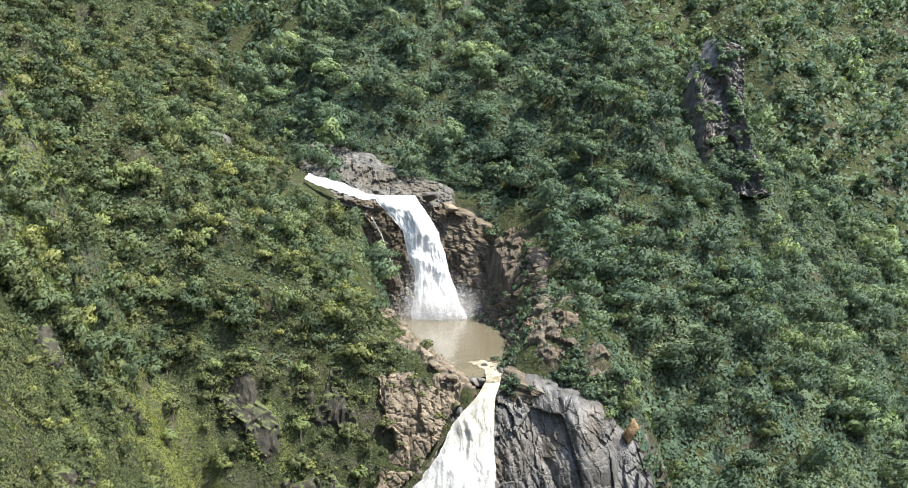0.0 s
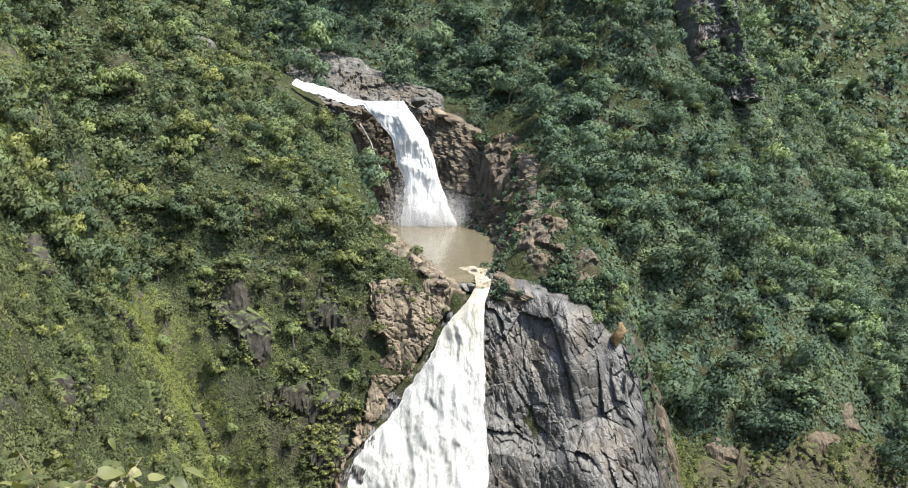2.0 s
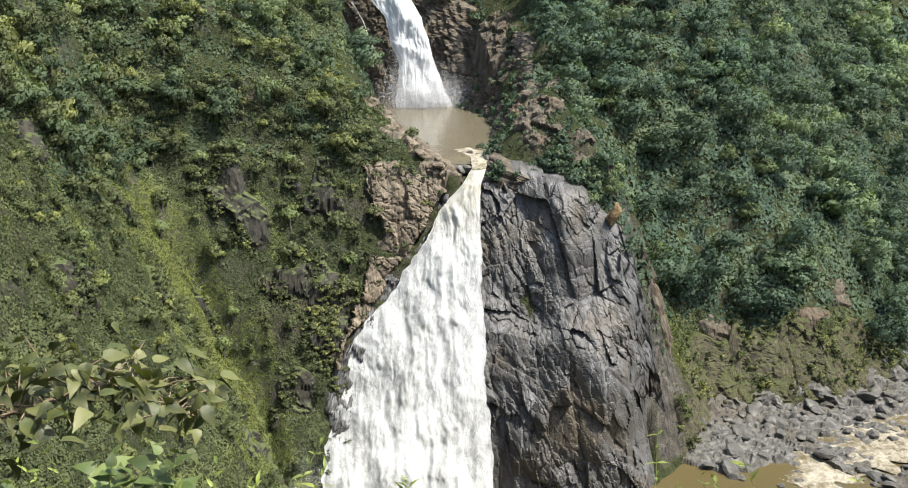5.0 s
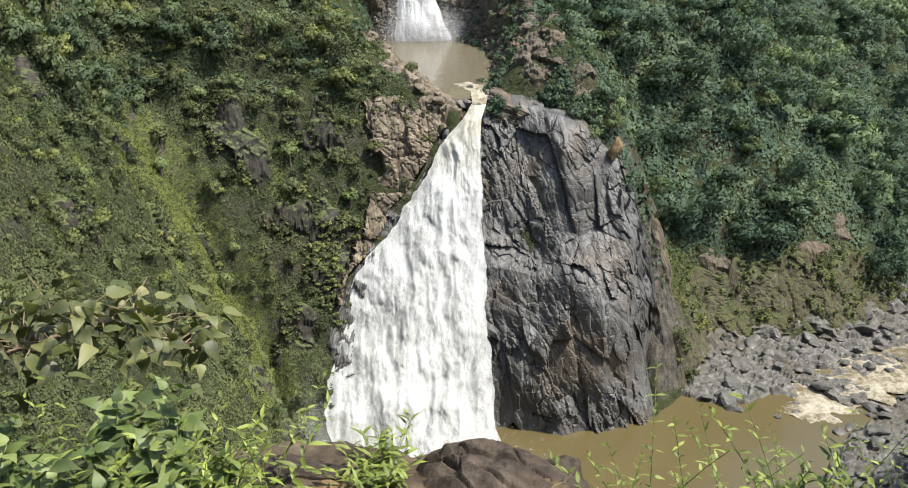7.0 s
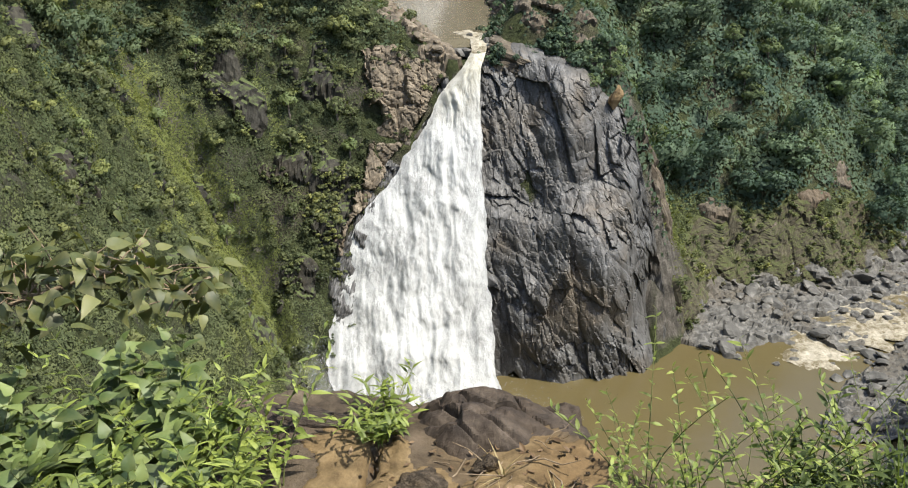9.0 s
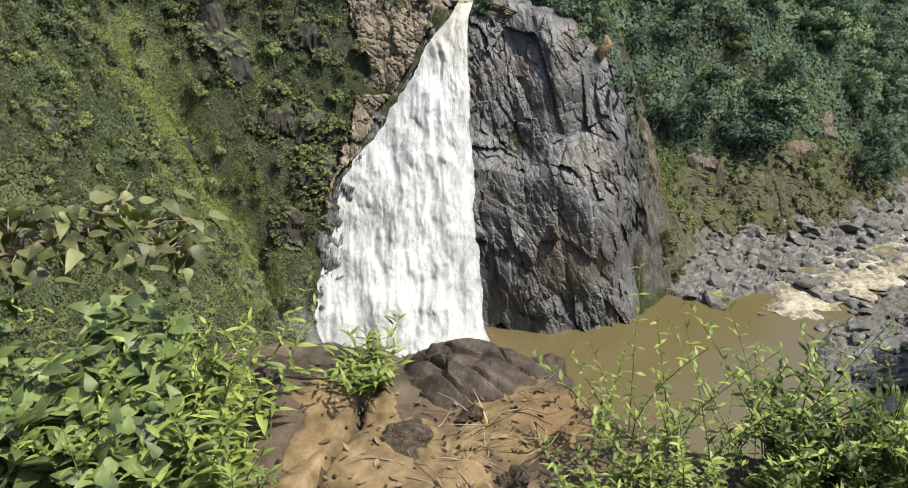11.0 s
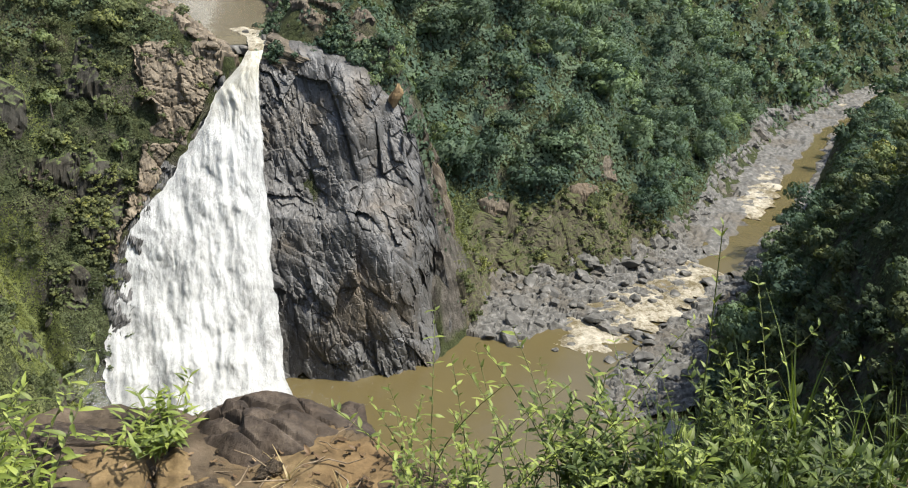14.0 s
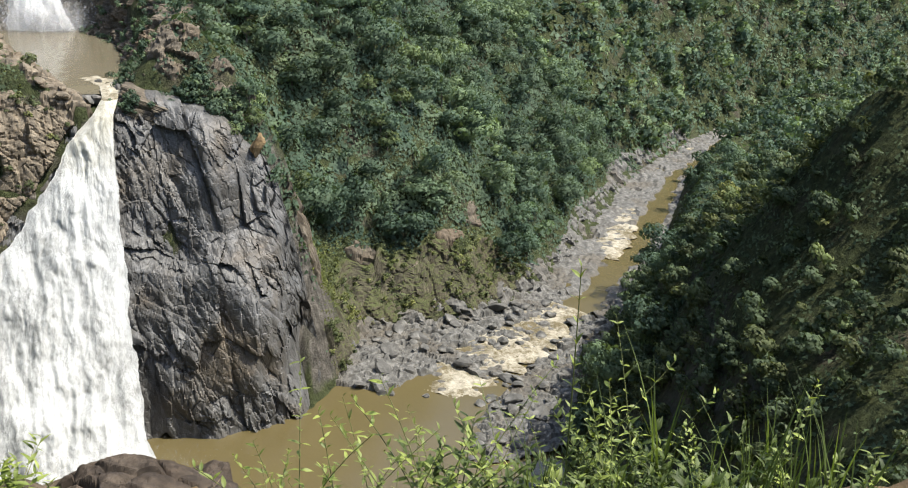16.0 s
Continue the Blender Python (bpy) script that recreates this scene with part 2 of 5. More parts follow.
def rock_material(name, dark, mid, light, warm, grain=0.5, rough=0.75, spec=0.35, moss=None, soft=0.55):
    m, nt, b = shader(name, rough, spec)
    fine = noise_at(nt, grain, 10, 0.68)
    streak = noise_at(nt, grain * 0.35, 7, 0.65, (2.2, 2.2, 0.5))
    patch = noise_at(nt, grain * 0.09, 4, 0.55)
    col = ramp(nt, streak, [(0.3, dark), (0.52, mid), (0.72, light)])
    col = mixed(nt, ramp(nt, patch, [(0.5, (0, 0, 0)), (0.64, (1, 1, 1))]), col, mixed(nt, fine, dark, warm))
    col = mixed(nt, soft, col, ramp(nt, fine, [(0.3, (0.25, 0.25, 0.25)), (0.55, (1, 1, 1)), (0.8, (1.5, 1.5, 1.5))]), "MULTIPLY")
    if moss:
        geo = nt.nodes.new("ShaderNodeNewGeometry")
        sep = nt.nodes.new("ShaderNodeSeparateXYZ")
        nt.links.new(geo.outputs["Normal"], sep.inputs["Vector"])
        add = nt.nodes.new("ShaderNodeMath")
        add.operation = "MULTIPLY"
        nt.links.new(sep.outputs["Z"], add.inputs[0])
        nt.links.new(noise_at(nt, grain * 0.5, 6, 0.7), add.inputs[1])
        col = mixed(nt, ramp(nt, add.outputs["Value"], [(0.28, (0, 0, 0)), (0.4, (1, 1, 1))]), col, moss)
    nt.links.new(col, b.inputs["Base Color"])
    bump(nt, b, fine, 0.35 / grain * 0.5, 1.65 * soft)
    return m


def leaf_material(name, dark, mid, light, patch=0.08, through_light=0.35, gloss=0.35, yellow=(0.16, 0.17, 0.03), plant=False):
    """Leaves of mixed ages; plant: whether each plant has its own green."""
    m, nt, b = shader(name, 0.55, gloss)
    geo = nt.nodes.new("ShaderNodeNewGeometry")
    own_leaf = nt.nodes.new("ShaderNodeMath")
    own_leaf.operation = "ADD"
    nt.links.new(geo.outputs["Random Per Island"], own_leaf.inputs[0])
    nt.links.new(nt.nodes.new("ShaderNodeObjectInfo").outputs["Random"], own_leaf.inputs[1])
    part_of = nt.nodes.new("ShaderNodeMath")
    part_of.operation = "FRACT"
    nt.links.new(own_leaf.outputs["Value"], part_of.inputs[0])
    col = ramp(nt, part_of.outputs["Value"], [(0.0, dark), (0.5, mid), (1.0, light)])
    tone = noise_at(nt, patch, 3, 0.6)
    col = mixed(nt, ramp(nt, tone, [(0.35, (0, 0, 0)), (0.7, (0.75, 0.75, 0.75))]), col, mixed(nt, 0.5, col, yellow))
    if plant:
        own = nt.nodes.new("ShaderNodeAttribute")
        own.attribute_name = "plant"
        kinds = ramp(nt, own.outputs["Fac"], [(0.0, (0.5, 0.55, 0.53)), (0.3, (0.76, 0.8, 0.79)), (0.6, (1.0, 1.02, 0.96)), (0.85, (1.35, 1.32, 1.1)), (1.0, (1.85, 1.75, 1.3))])
        col = mixed(nt, 1.0, col, kinds, "MULTIPLY")
    nt.links.new(col, b.inputs["Base Color"])
    lit = put(nt, "BsdfTranslucent")
    nt.links.new(mixed(nt, 1.0, col, (1.5, 1.55, 0.7), "MULTIPLY"), lit.inputs["Color"])
    mix = put(nt, "MixShader", Fac=through_light)
    nt.links.new(b.outputs["BSDF"], mix.inputs[1])
    nt.links.new(lit.outputs["BSDF"], mix.inputs[2])
    nt.links.new(mix.outputs["Shader"], nt.nodes["Material Output"].inputs["Surface"])
    return m


def water_material(name, colour, rough, wave, height):
    m, nt, b = shader(name, rough, 0.5)
    tone = noise_at(nt, 0.06, 5, 0.6)
    nt.links.new(mixed(nt, tone, colour, tuple(c * 1.25 for c in colour)), b.inputs["Base Color"])
    bump(nt, b, noise_at(nt, wave, 4, 0.6), height, 0.5)
    return m


def foam_material(name, stretch, scale, dark, low, high, tint, cream=None):
    """Broken white water: bright billows with thinner, greyer streaks between them; cream: its silty colour near the height cream[3]."""
    m, nt, b = shader(name, 0.7, 0.15)
    fine = noise_at(nt, scale * 2.6, 8, 0.68, stretch)
    mid = noise_at(nt, scale * 0.8, 8, 0.6, stretch)
    for node in [n for n in nt.nodes if n.bl_idname == "ShaderNodeTexNoise"]:
        node.inputs["Distortion"].default_value = 0.7
    wide = noise_at(nt, scale * 0.16, 4, 0.5, (1.0, 1.0, 0.4 + 0.6 * stretch[2]))
    both = mixed(nt, 0.35, mixed(nt, 0.42, mid, fine), wide)
    half = tuple(0.35 * p + 0.65 * q for p, q in zip(dark, tint))
    col = ramp(nt, both, [(low, dark), (0.45 * low + 0.55 * high, half), (high, tint)])
    if cream:
        sep = nt.nodes.new("ShaderNodeSeparateXYZ")
        nt.links.new(nt.nodes.new("ShaderNodeTexCoord").outputs["Object"], sep.inputs["Vector"])
        near = put(nt, "MapRange")
        for key, value in (("From Min", cream[3] - 22), ("From Max", cream[3])):
            near.inputs[key].default_value = value
        nt.links.new(sep.outputs["Z"], near.inputs["Value"])
        share = nt.nodes.new("ShaderNodeMath")
        share.operation = "MULTIPLY"
        nt.links.new(near.outputs["Result"], share.inputs[0])
        nt.links.new(ramp(nt, mid, [(0.35, (1, 1, 1)), (0.65, (0.45, 0.45, 0.45))]), share.inputs[1])
        col = mixed(nt, share.outputs["Value"], col, mixed(nt, 1.0, col, cream[:3], "MULTIPLY"))
    nt.links.new(col, b.inputs["Base Color"])
    bump(nt, b, mixed(nt, 0.5, mid, fine), 0.9, 0.6)
    return m


GROUND = ground_material()
CLIFF = rock_material("dark_wet_rock", (0.045, 0.044, 0.041), (0.094, 0.093, 0.088), (0.155, 0.157, 0.155), (0.135, 0.11, 0.077), 0.5, 0.5, 0.4, soft=0.4)
BROWN = rock_material("brown_weathered_rock", (0.04, 0.034, 0.026), (0.105, 0.088, 0.064), (0.19, 0.163, 0.122), (0.16, 0.12, 0.075), 0.5, 0.8, 0.3)
TAN = rock_material("tan_rock", (0.055, 0.046, 0.033), (0.15, 0.122, 0.085), (0.26, 0.218, 0.155), (0.18, 0.135, 0.085), 0.6)
MOSSY = rock_material("mossy_rock", (0.014, 0.014, 0.011), (0.036, 0.034, 0.026), (0.075, 0.07, 0.053), (0.065, 0.052, 0.033), 0.5, 0.8, 0.3, (0.07, 0.09, 0.03))
GREY = rock_material("grey_river_rock", (0.042, 0.041, 0.036), (0.11, 0.107, 0.095), (0.21, 0.204, 0.185), (0.14, 0.122, 0.092), 0.6)
# the forest leaf is paler and bluer: haze over the slopes put into its colour
TREE_LEAF = leaf_material("forest_leaf", (0.062, 0.098, 0.071), (0.074, 0.113, 0.081), (0.088, 0.13, 0.092), 0.03, 0.22, 0.08, yellow=(0.14, 0.163, 0.086), plant=True)
MIXED_LEAF = leaf_material("slope_tree_leaf", (0.064, 0.092, 0.056), (0.077, 0.107, 0.064), (0.092, 0.124, 0.074), 0.04, 0.22, 0.08, yellow=(0.14, 0.155, 0.078), plant=True)
SHRUB_LEAF = leaf_material("shrub_leaf", (0.072, 0.088, 0.045), (0.087, 0.104, 0.052), (0.105, 0.122, 0.06), 0.05, 0.22, 0.08, yellow=(0.15, 0.15, 0.07), plant=True)
BARK = rock_material("grey_bark", (0.05, 0.045, 0.035), (0.14, 0.12, 0.1), (0.25, 0.23, 0.2), (0.12, 0.1, 0.08), 4.0, 0.9, 0.1)
MUDDY = water_material("muddy_water", (0.082, 0.066, 0.029), 0.15, 0.5, 0.12)
MUDDY_UP = water_material("silty_pool_water", (0.12, 0.105, 0.07), 0.2, 0.5, 0.12)
FALL = foam_material("falling_white_water", (1.0, 1.0, 0.32), 0.5, (0.2, 0.205, 0.195), 0.36, 0.56, (0.47, 0.48, 0.465), (0.98, 0.9, 0.68, 86))
FALL_UP = foam_material("upper_white_water", (1.0, 1.0, 0.25), 0.4, (0.36, 0.365, 0.36), 0.34, 0.52, (0.55, 0.56, 0.55))
RAPID = foam_material("rapid_foam", (1.0, 1.0, 1.0), 0.55, (0.11, 0.09, 0.048), 0.44, 0.66, (0.47, 0.44, 0.355))


# ---- building helpers ----


def mesh_of(name, verts, faces, material, smooth=False, normals=None, plant=None):
    """A mesh from arrays; all faces have the same number of corners. normals, plant: for each vertex its own normal, and a number that tells plants apart."""
    verts, faces = np.asarray(verts, np.float32), np.asarray(faces, np.int32)
    me = bpy.data.meshes.new(name)
    me.vertices.add(len(verts))
    me.vertices.foreach_set("co", verts.ravel())
    me.loops.add(faces.size)
    me.loops.foreach_set("vertex_index", faces.ravel())
    me.polygons.add(len(faces))
    me.polygons.foreach_set("loop_start", np.arange(len(faces), dtype=np.int32) * faces.shape[1])
    me.polygons.foreach_set("use_smooth", np.full(len(faces), smooth))
    me.update(calc_edges=True)
    if normals is not None:
        me.attributes.new("custom_normal", "FLOAT_VECTOR", "POINT").data.foreach_set("vector", np.asarray(normals, np.float32).ravel())
    if plant is not None:
        me.attributes.new("plant", "FLOAT", "POINT").data.foreach_set("value", np.asarray(plant, np.float32))
    me.materials.append(material)
    return me


def grid_faces(nu, nv):
    a = (np.arange(nu - 1)[:, None] * nv + np.arange(nv - 1)).ravel()
    return np.stack([a, a + nv, a + nv + 1, a + 1], 1)


def lines(*stretches):
    """Grid lines: (from, to, step) one after another."""
    return np.concatenate([np.arange(a, b, step) for a, b, step in stretches])


# ---- the ground: one sheet to the horizon ----
gx = lines((-4000, -1000, 600), (-1000, -300, 60), (-300, -140, 6), (-140, -6, 1.8), (-6, 6, 1.2), (6, 140, 1.8), (140, 420, 4.2), (420, 1000, 12), (1000, 4601, 600))
gy = lines((-4000, -800, 800), (-800, -60, 40), (-60, -8, 6), (-8, 8, 0.8), (8, 190, 4.5), (190, 300, 1.5), (300, 420, 1.9), (420, 620, 4), (620, 1100, 14), (1100, 5000, 600))
mx, my = np.meshgrid(gx, gy, indexing="ij")
mz = land(mx, my)
far = np.clip((np.hypot(mx - 100, my - 300) - 700) / 1500, 0, 1)
mz = mz * (1 - far) + far * (180 + 60 * fractal(mx / 900, my / 900, 0, 5))
mz = np.where(my < -8, np.maximum(mz, 137 + 0.3 * np.clip(-my - 8, 0, 120)), mz)
ground = new("ground", mesh_of("ground", np.stack([mx, my, mz], -1).reshape(-1, 3), grid_faces(len(gx), len(gy)), GROUND, True))
tagged(ground, "steep gorge slopes of grass, earth and stone", "ground", kind="structure")


# ---- rock faces ----


def along_line(line, s):
    """Plan places at ways s along a line, and the unit normals to its left."""
    pts = np.array(line, float)[:, :2]
    seg = np.hypot(*np.diff(pts, axis=0).T)
    reach = np.r_[0, np.cumsum(seg)]
    p = np.stack([np.interp(s, reach, pts[:, 0]), np.interp(s, reach, pts[:, 1])], 1)
    e = 6.0
    s = np.clip(s, 0.5, reach[-1] - 0.5)
    q = np.stack([np.interp(s + e, reach, pts[:, 0]) - np.interp(s - e, reach, pts[:, 0]), np.interp(s + e, reach, pts[:, 1]) - np.interp(s - e, reach, pts[:, 1])], 1)
    q /= np.hypot(q[:, 0], q[:, 1])[:, None]
    return p, np.stack([-q[:, 1], q[:, 0]], 1)


def rock_face(name, label, line, s0, s1, z0, z1, run, material, bite=2.4, size=6.0, step=0.8, seed=1, out=1.5, top=None, broken=1.0, within=None):
    """A cliff of fractured blocks over a plan line. run(s, z): how far it lies back from the line at a height; within(x, y, z): where it comes to the surface."""
    s = np.arange(s0, s1 + step, step)
    n = int((z1 - z0) / step) + 1
    v = np.linspace(0, 1, n)
    ss, vv = np.meshgrid(s, v, indexing="ij")
    zt = top(ss) if top else z1
    zz = z0 + vv * (zt - z0)
    p, nrm = along_line(line, ss.ravel())
    back = run(ss.ravel(), zz.ravel()) - out
    at = np.c_[p + nrm * back[:, None], zz.ravel()]
    dip = at.copy()
    dip[:, 0] += 0.25 * at[:, 2] + 1.5 * fractal(at[:, 0] / 9, at[:, 1] / 9, at[:, 2] / 9, seed + 3, 2)
    big, crack = blocks(dip * (1, 1, 0.65), size, seed)
    mid, crack2 = blocks(dip * (1.1, 1, 0.85), size * 0.42, seed + 20)
    tiny, crack3 = blocks(dip * (1.1, 1, 0.95), size * 0.19, seed + 40)
    push = bite * (0.95 * big + 0.5 * broken * mid + 0.26 * broken * tiny - 0.16 * (1 - crack) - 0.16 * (1 - crack2) - 0.08 * broken * (1 - crack3)) + 0.8 * fractal(at[:, 0] / 14, at[:, 1] / 14, at[:, 2] / 14, seed + 9, 3)
    edge = np.minimum.reduce([(ss - s0).ravel() / 4, (s1 - ss).ravel() / 4, (1 - vv).ravel() * (z1 - z0) / 5])
    push = push - 9 * np.clip(1 - edge, 0, 1) ** 2
    if within:
        push = np.where(within(at[:, 0], at[:, 1], at[:, 2]), push, push - 4.5)
    at[:, :2] -= nrm * push[:, None]
    at[:, 2] += 0.35 * push
    ob = new(name, mesh_of(name, at, grid_faces(len(s), n), material))
    return tagged(ob, label, "cliff", kind="structure")


def fall_left(z):
    """The left edge of the main fall at a height."""
    return np.interp(z, [-1, 14, 20, 28, 43, 54, 62, 70, 76, 81, 84], [-28, -31, -31, -27.8, -24, -16, -8.8, -2.4, 1, 6, 8.5])


def headwall_run(s, z):
    steep = np.interp(s, [0, 40, 60, 96, 110, 120, 135, 160], [1.9, 2.05, 2.6, 2.8, 4.0, 3.2, 1.7, 1.3])
    return z / steep




def buttress(name, label, x0, x1, step, material, seed):
    """The dark cliff beside the fall: a lower bulge, a bench half way up, and a rim that falls away to the right."""
    us = np.arange(x0, x1, step)
    rim = np.interp(us, [8, 11, 20, 33, 42, 49, 53, 57, 61, 65], [82, 86, 87, 84.5, 79, 72, 63, 46, 24, 3]) + 2.0 * fractal(us / 5, 0.4, 0, seed, 3)
    n = int(92 / step)
    uu, vv = np.meshgrid(us, np.linspace(0, 1, n), indexing="ij")
    zz = -4 + vv * (rim[:, None] + 4)
    x, z = uu.ravel(), zz.ravel()
    foot = np.interp(x, CLIFF_FOOT[0], CLIFF_FOOT[1])
    warp = 5 * smooth_noise(x / 13, z / 26, 0, seed + 1)
    back = np.interp(z + warp, *CLIFF_BACK)
    bulge = 2.6 * smooth_noise(x / 11, z / 15, 3, seed + 2) + 1.4 * smooth_noise(x / 5, z / 8, 5, seed + 4)
    p = np.stack([x, foot + back, z], 1)
    # the joints dip to the right and stand almost upright
    dip = np.stack([x + 0.35 * z + 1.5 * fractal(x / 8, z / 8, 0, seed + 5, 2), p[:, 1], z - 0.45 * x], 1)
    upper = np.clip((z + warp - 44) / 10, 0, 1)
    big, crack = blocks(dip * (1.0, 1.0, 0.42), 11.0, seed + 10)
    mid, crack2 = blocks(dip * (1.35, 1.0, 0.5), 4.2, seed + 20)
    tiny, crack3 = blocks(dip * (1.5, 1.0, 0.6), 1.5, seed + 40)
    rough = 0.35 + 0.65 * np.clip(0.5 + 1.3 * smooth_noise(x / 8, z / 8, 1, seed + 60), 0, 1)
    push = bulge + (3.6 - 1.4 * upper) * big + 1.6 * mid * rough + 0.55 * tiny * rough - 0.35 * (1 - crack) - 0.3 * (1 - crack2) * rough - 0.1 * (1 - crack3)
    push = push + upper * 0.9 * fractal((x + 0.3 * z) / 2.6, z / 16, 0, seed + 62, 3)
    edge = np.minimum.reduce([(x - x0) / 2, (x1 - x) / 3, (1 - vv).ravel() * 90 / 5])
    push = push - 7 * np.clip(1 - edge, 0, 1) ** 2
    p[:, 1] -= push
    p[:, 2] += 0.25 * push
    ob = new(name, mesh_of(name, p, grid_faces(len(us), n), material))
    return tagged(ob, label, "cliff", kind="structure")


buttress("cliff_dark", "dark wet fractured rock cliff beside the waterfall", 7, 65, 0.3, CLIFF, 3)
rock_face("cliff_behind_fall", "dark wet rock wall behind the falling water", FOOT, 0.5, 46, -4, 84, headwall_run, CLIFF, 1.6, 5.0, 0.5, 5, 0.5,
          lambda s: np.interp(s, [0, 10, 20, 32, 40, 46], [30, 44, 62, 76, 84, 84]), 0.8, lambda x, y, z: fall_left(z) - x < np.interp(z, [40, 70], [5.5, 1.0]) + 2 * smooth_noise(z / 6, x / 6, 0, 8))
rock_face("cliff_left_foot", "dark mossy wet rock at the foot of the left wall", [(-30, 165, 0), (-31, 198, 0), (-31, 214, 0)], 0, 48, -4, 44, lambda s, z: z / 1.85, MOSSY, 2.6, 6.0, 0.7, 6, 2.2,
          lambda s: np.interp(s, [0, 20, 48], [14, 34, 48]))


def tan_zone(x, y, z):
    """The bare tan rock left of the fall: broad at the lip and narrowing downward."""
    gap = fall_left(z) - x
    wide = np.interp(z, [36, 46, 58, 70, 80, 92], [1, 4, 9, 17, 25, 34]) + 13 * fractal(z / 8, x / 8, 0, 43, 4)
    return (gap < wide) & (gap > -4)


rock_face("cliff_tan", "sunlit tan fractured rock beside the lip of the fall", FOOT, 1, 47, 38, 91, headwall_run, TAN, 2.7, 6.0, 0.4, 7, 2.0,
          lambda s: np.interp(s, [1, 10, 18, 30, 36, 40, 47], [80, 86, 90, 90, 86, 83, 80]), 0.32, lambda x, y, z: tan_zone(x, y, z) & (fall_left(z) - x > 1.5 + 1.5 * smooth_noise(z / 5, x / 5, 0, 44)))
UP_LINE = [(-64, 391, 0), (-34, 387.5, 0), (-20, 387.5, 0), (-4, 387, 0), (11, 380, 0), (19, 340, 0), (20, 300, 0), (15, 266, 0), (15, 252, 0)]
rock_face("cliff_upper", "brown rock walls round the upper fall", UP_LINE, 2, 84, 81, 134, lambda s, z: (z - 81) * np.interp(s, [0, 60, 75, 186], [0.05, 0.05, 0.3, 0.5]), BROWN, 2.4, 8.0, 0.7, 9, 1.4,
          lambda s: np.interp(s, [2, 28, 42, 58, 66, 76, 84], [137, 134, 132, 133, 129, 122, 117]))
rock_face("cliff_pool", "dark brown rock bank beside the upper pool", UP_LINE, 74, 202, 81, 122, lambda s, z: (z - 81) * np.interp(s, [60, 90, 186], [0.3, 0.55, 0.8]), BROWN, 2.6, 7.0, 0.6, 10, 3.8,
          lambda s: np.interp(s, [74, 86, 110, 152, 175, 202], [126, 121, 112, 100, 90, 85]))
POOL_L = [(6, 258, 0), (-5, 284, 0), (-21, 330, 0), (-30, 382, 0)]
rock_face("rock_bank_upper", "tan rock bank of the upper pool", POOL_L, 10, 126, 81, 100, lambda s, z: (z - 83) * 0.95, TAN, 1.9, 5.0, 0.6, 11, 1.2,
          lambda s: np.interp(s, [10, 26, 70, 126], [90, 96, 100, 122]))
SLAB = [(-80, 402, 0), (-58, 392, 0), (-36, 388, 0), (-16, 389, 0), (4, 391, 0)]
rock_face("rock_slab", "pale grey rock slabs above the upper fall", SLAB, 0, 85, 128, 154, lambda s, z: (z - 129) * 1.25 + 1.5, GREY, 1.8, 8.0, 0.6, 13, 1.5,
          lambda s: np.interp(s, [0, 20, 42, 64, 85], [160, 158, 153, 145, 136]))
CRAG = [(116, 434, 0), (126, 437, 0), (138, 434, 0), (146, 442, 0)]
rock_face("crag", "grey cliff standing out of the forest", CRAG, 0, 34, 132, 214, lambda s, z: (z - 134) * 0.45, CLIFF, 2.8, 5.0, 0.6, 15, 2.2,
          lambda s: np.interp(s, [0, 8, 24, 34], [176, 200, 210, 180]))
rock_face("bank_rock", "bare grey rock along the foot of the wooded bank", FOOT, 117, 520, -4, 14, lambda s, z: z * 0.9, GREY, 2.2, 5.0, 1.1, 17, 1.0,
          lambda s: 8 + 5 * smooth_noise(s / 16, 0.5, 0, 18))

MOSS_WALL = rock_material("mossy_bank_rock", (0.03, 0.028, 0.02), (0.075, 0.068, 0.045), (0.13, 0.118, 0.08), (0.1, 0.085, 0.05), 0.5, 0.85, 0.2, (0.06, 0.068, 0.026))
rock_face("bank_wall", "mossy brown rock wall at the foot of the wooded bank", FOOT, 108, 232, 2, 38, headwall_run, MOSS_WALL, 1.1, 6.0, 0.6, 19, 0.9,
          lambda s: 20 + 8 * smooth_noise(s / 14, 0.5, 0, 20) + 5 * smooth_noise(s / 4, 0.5, 0, 27), 0.8)

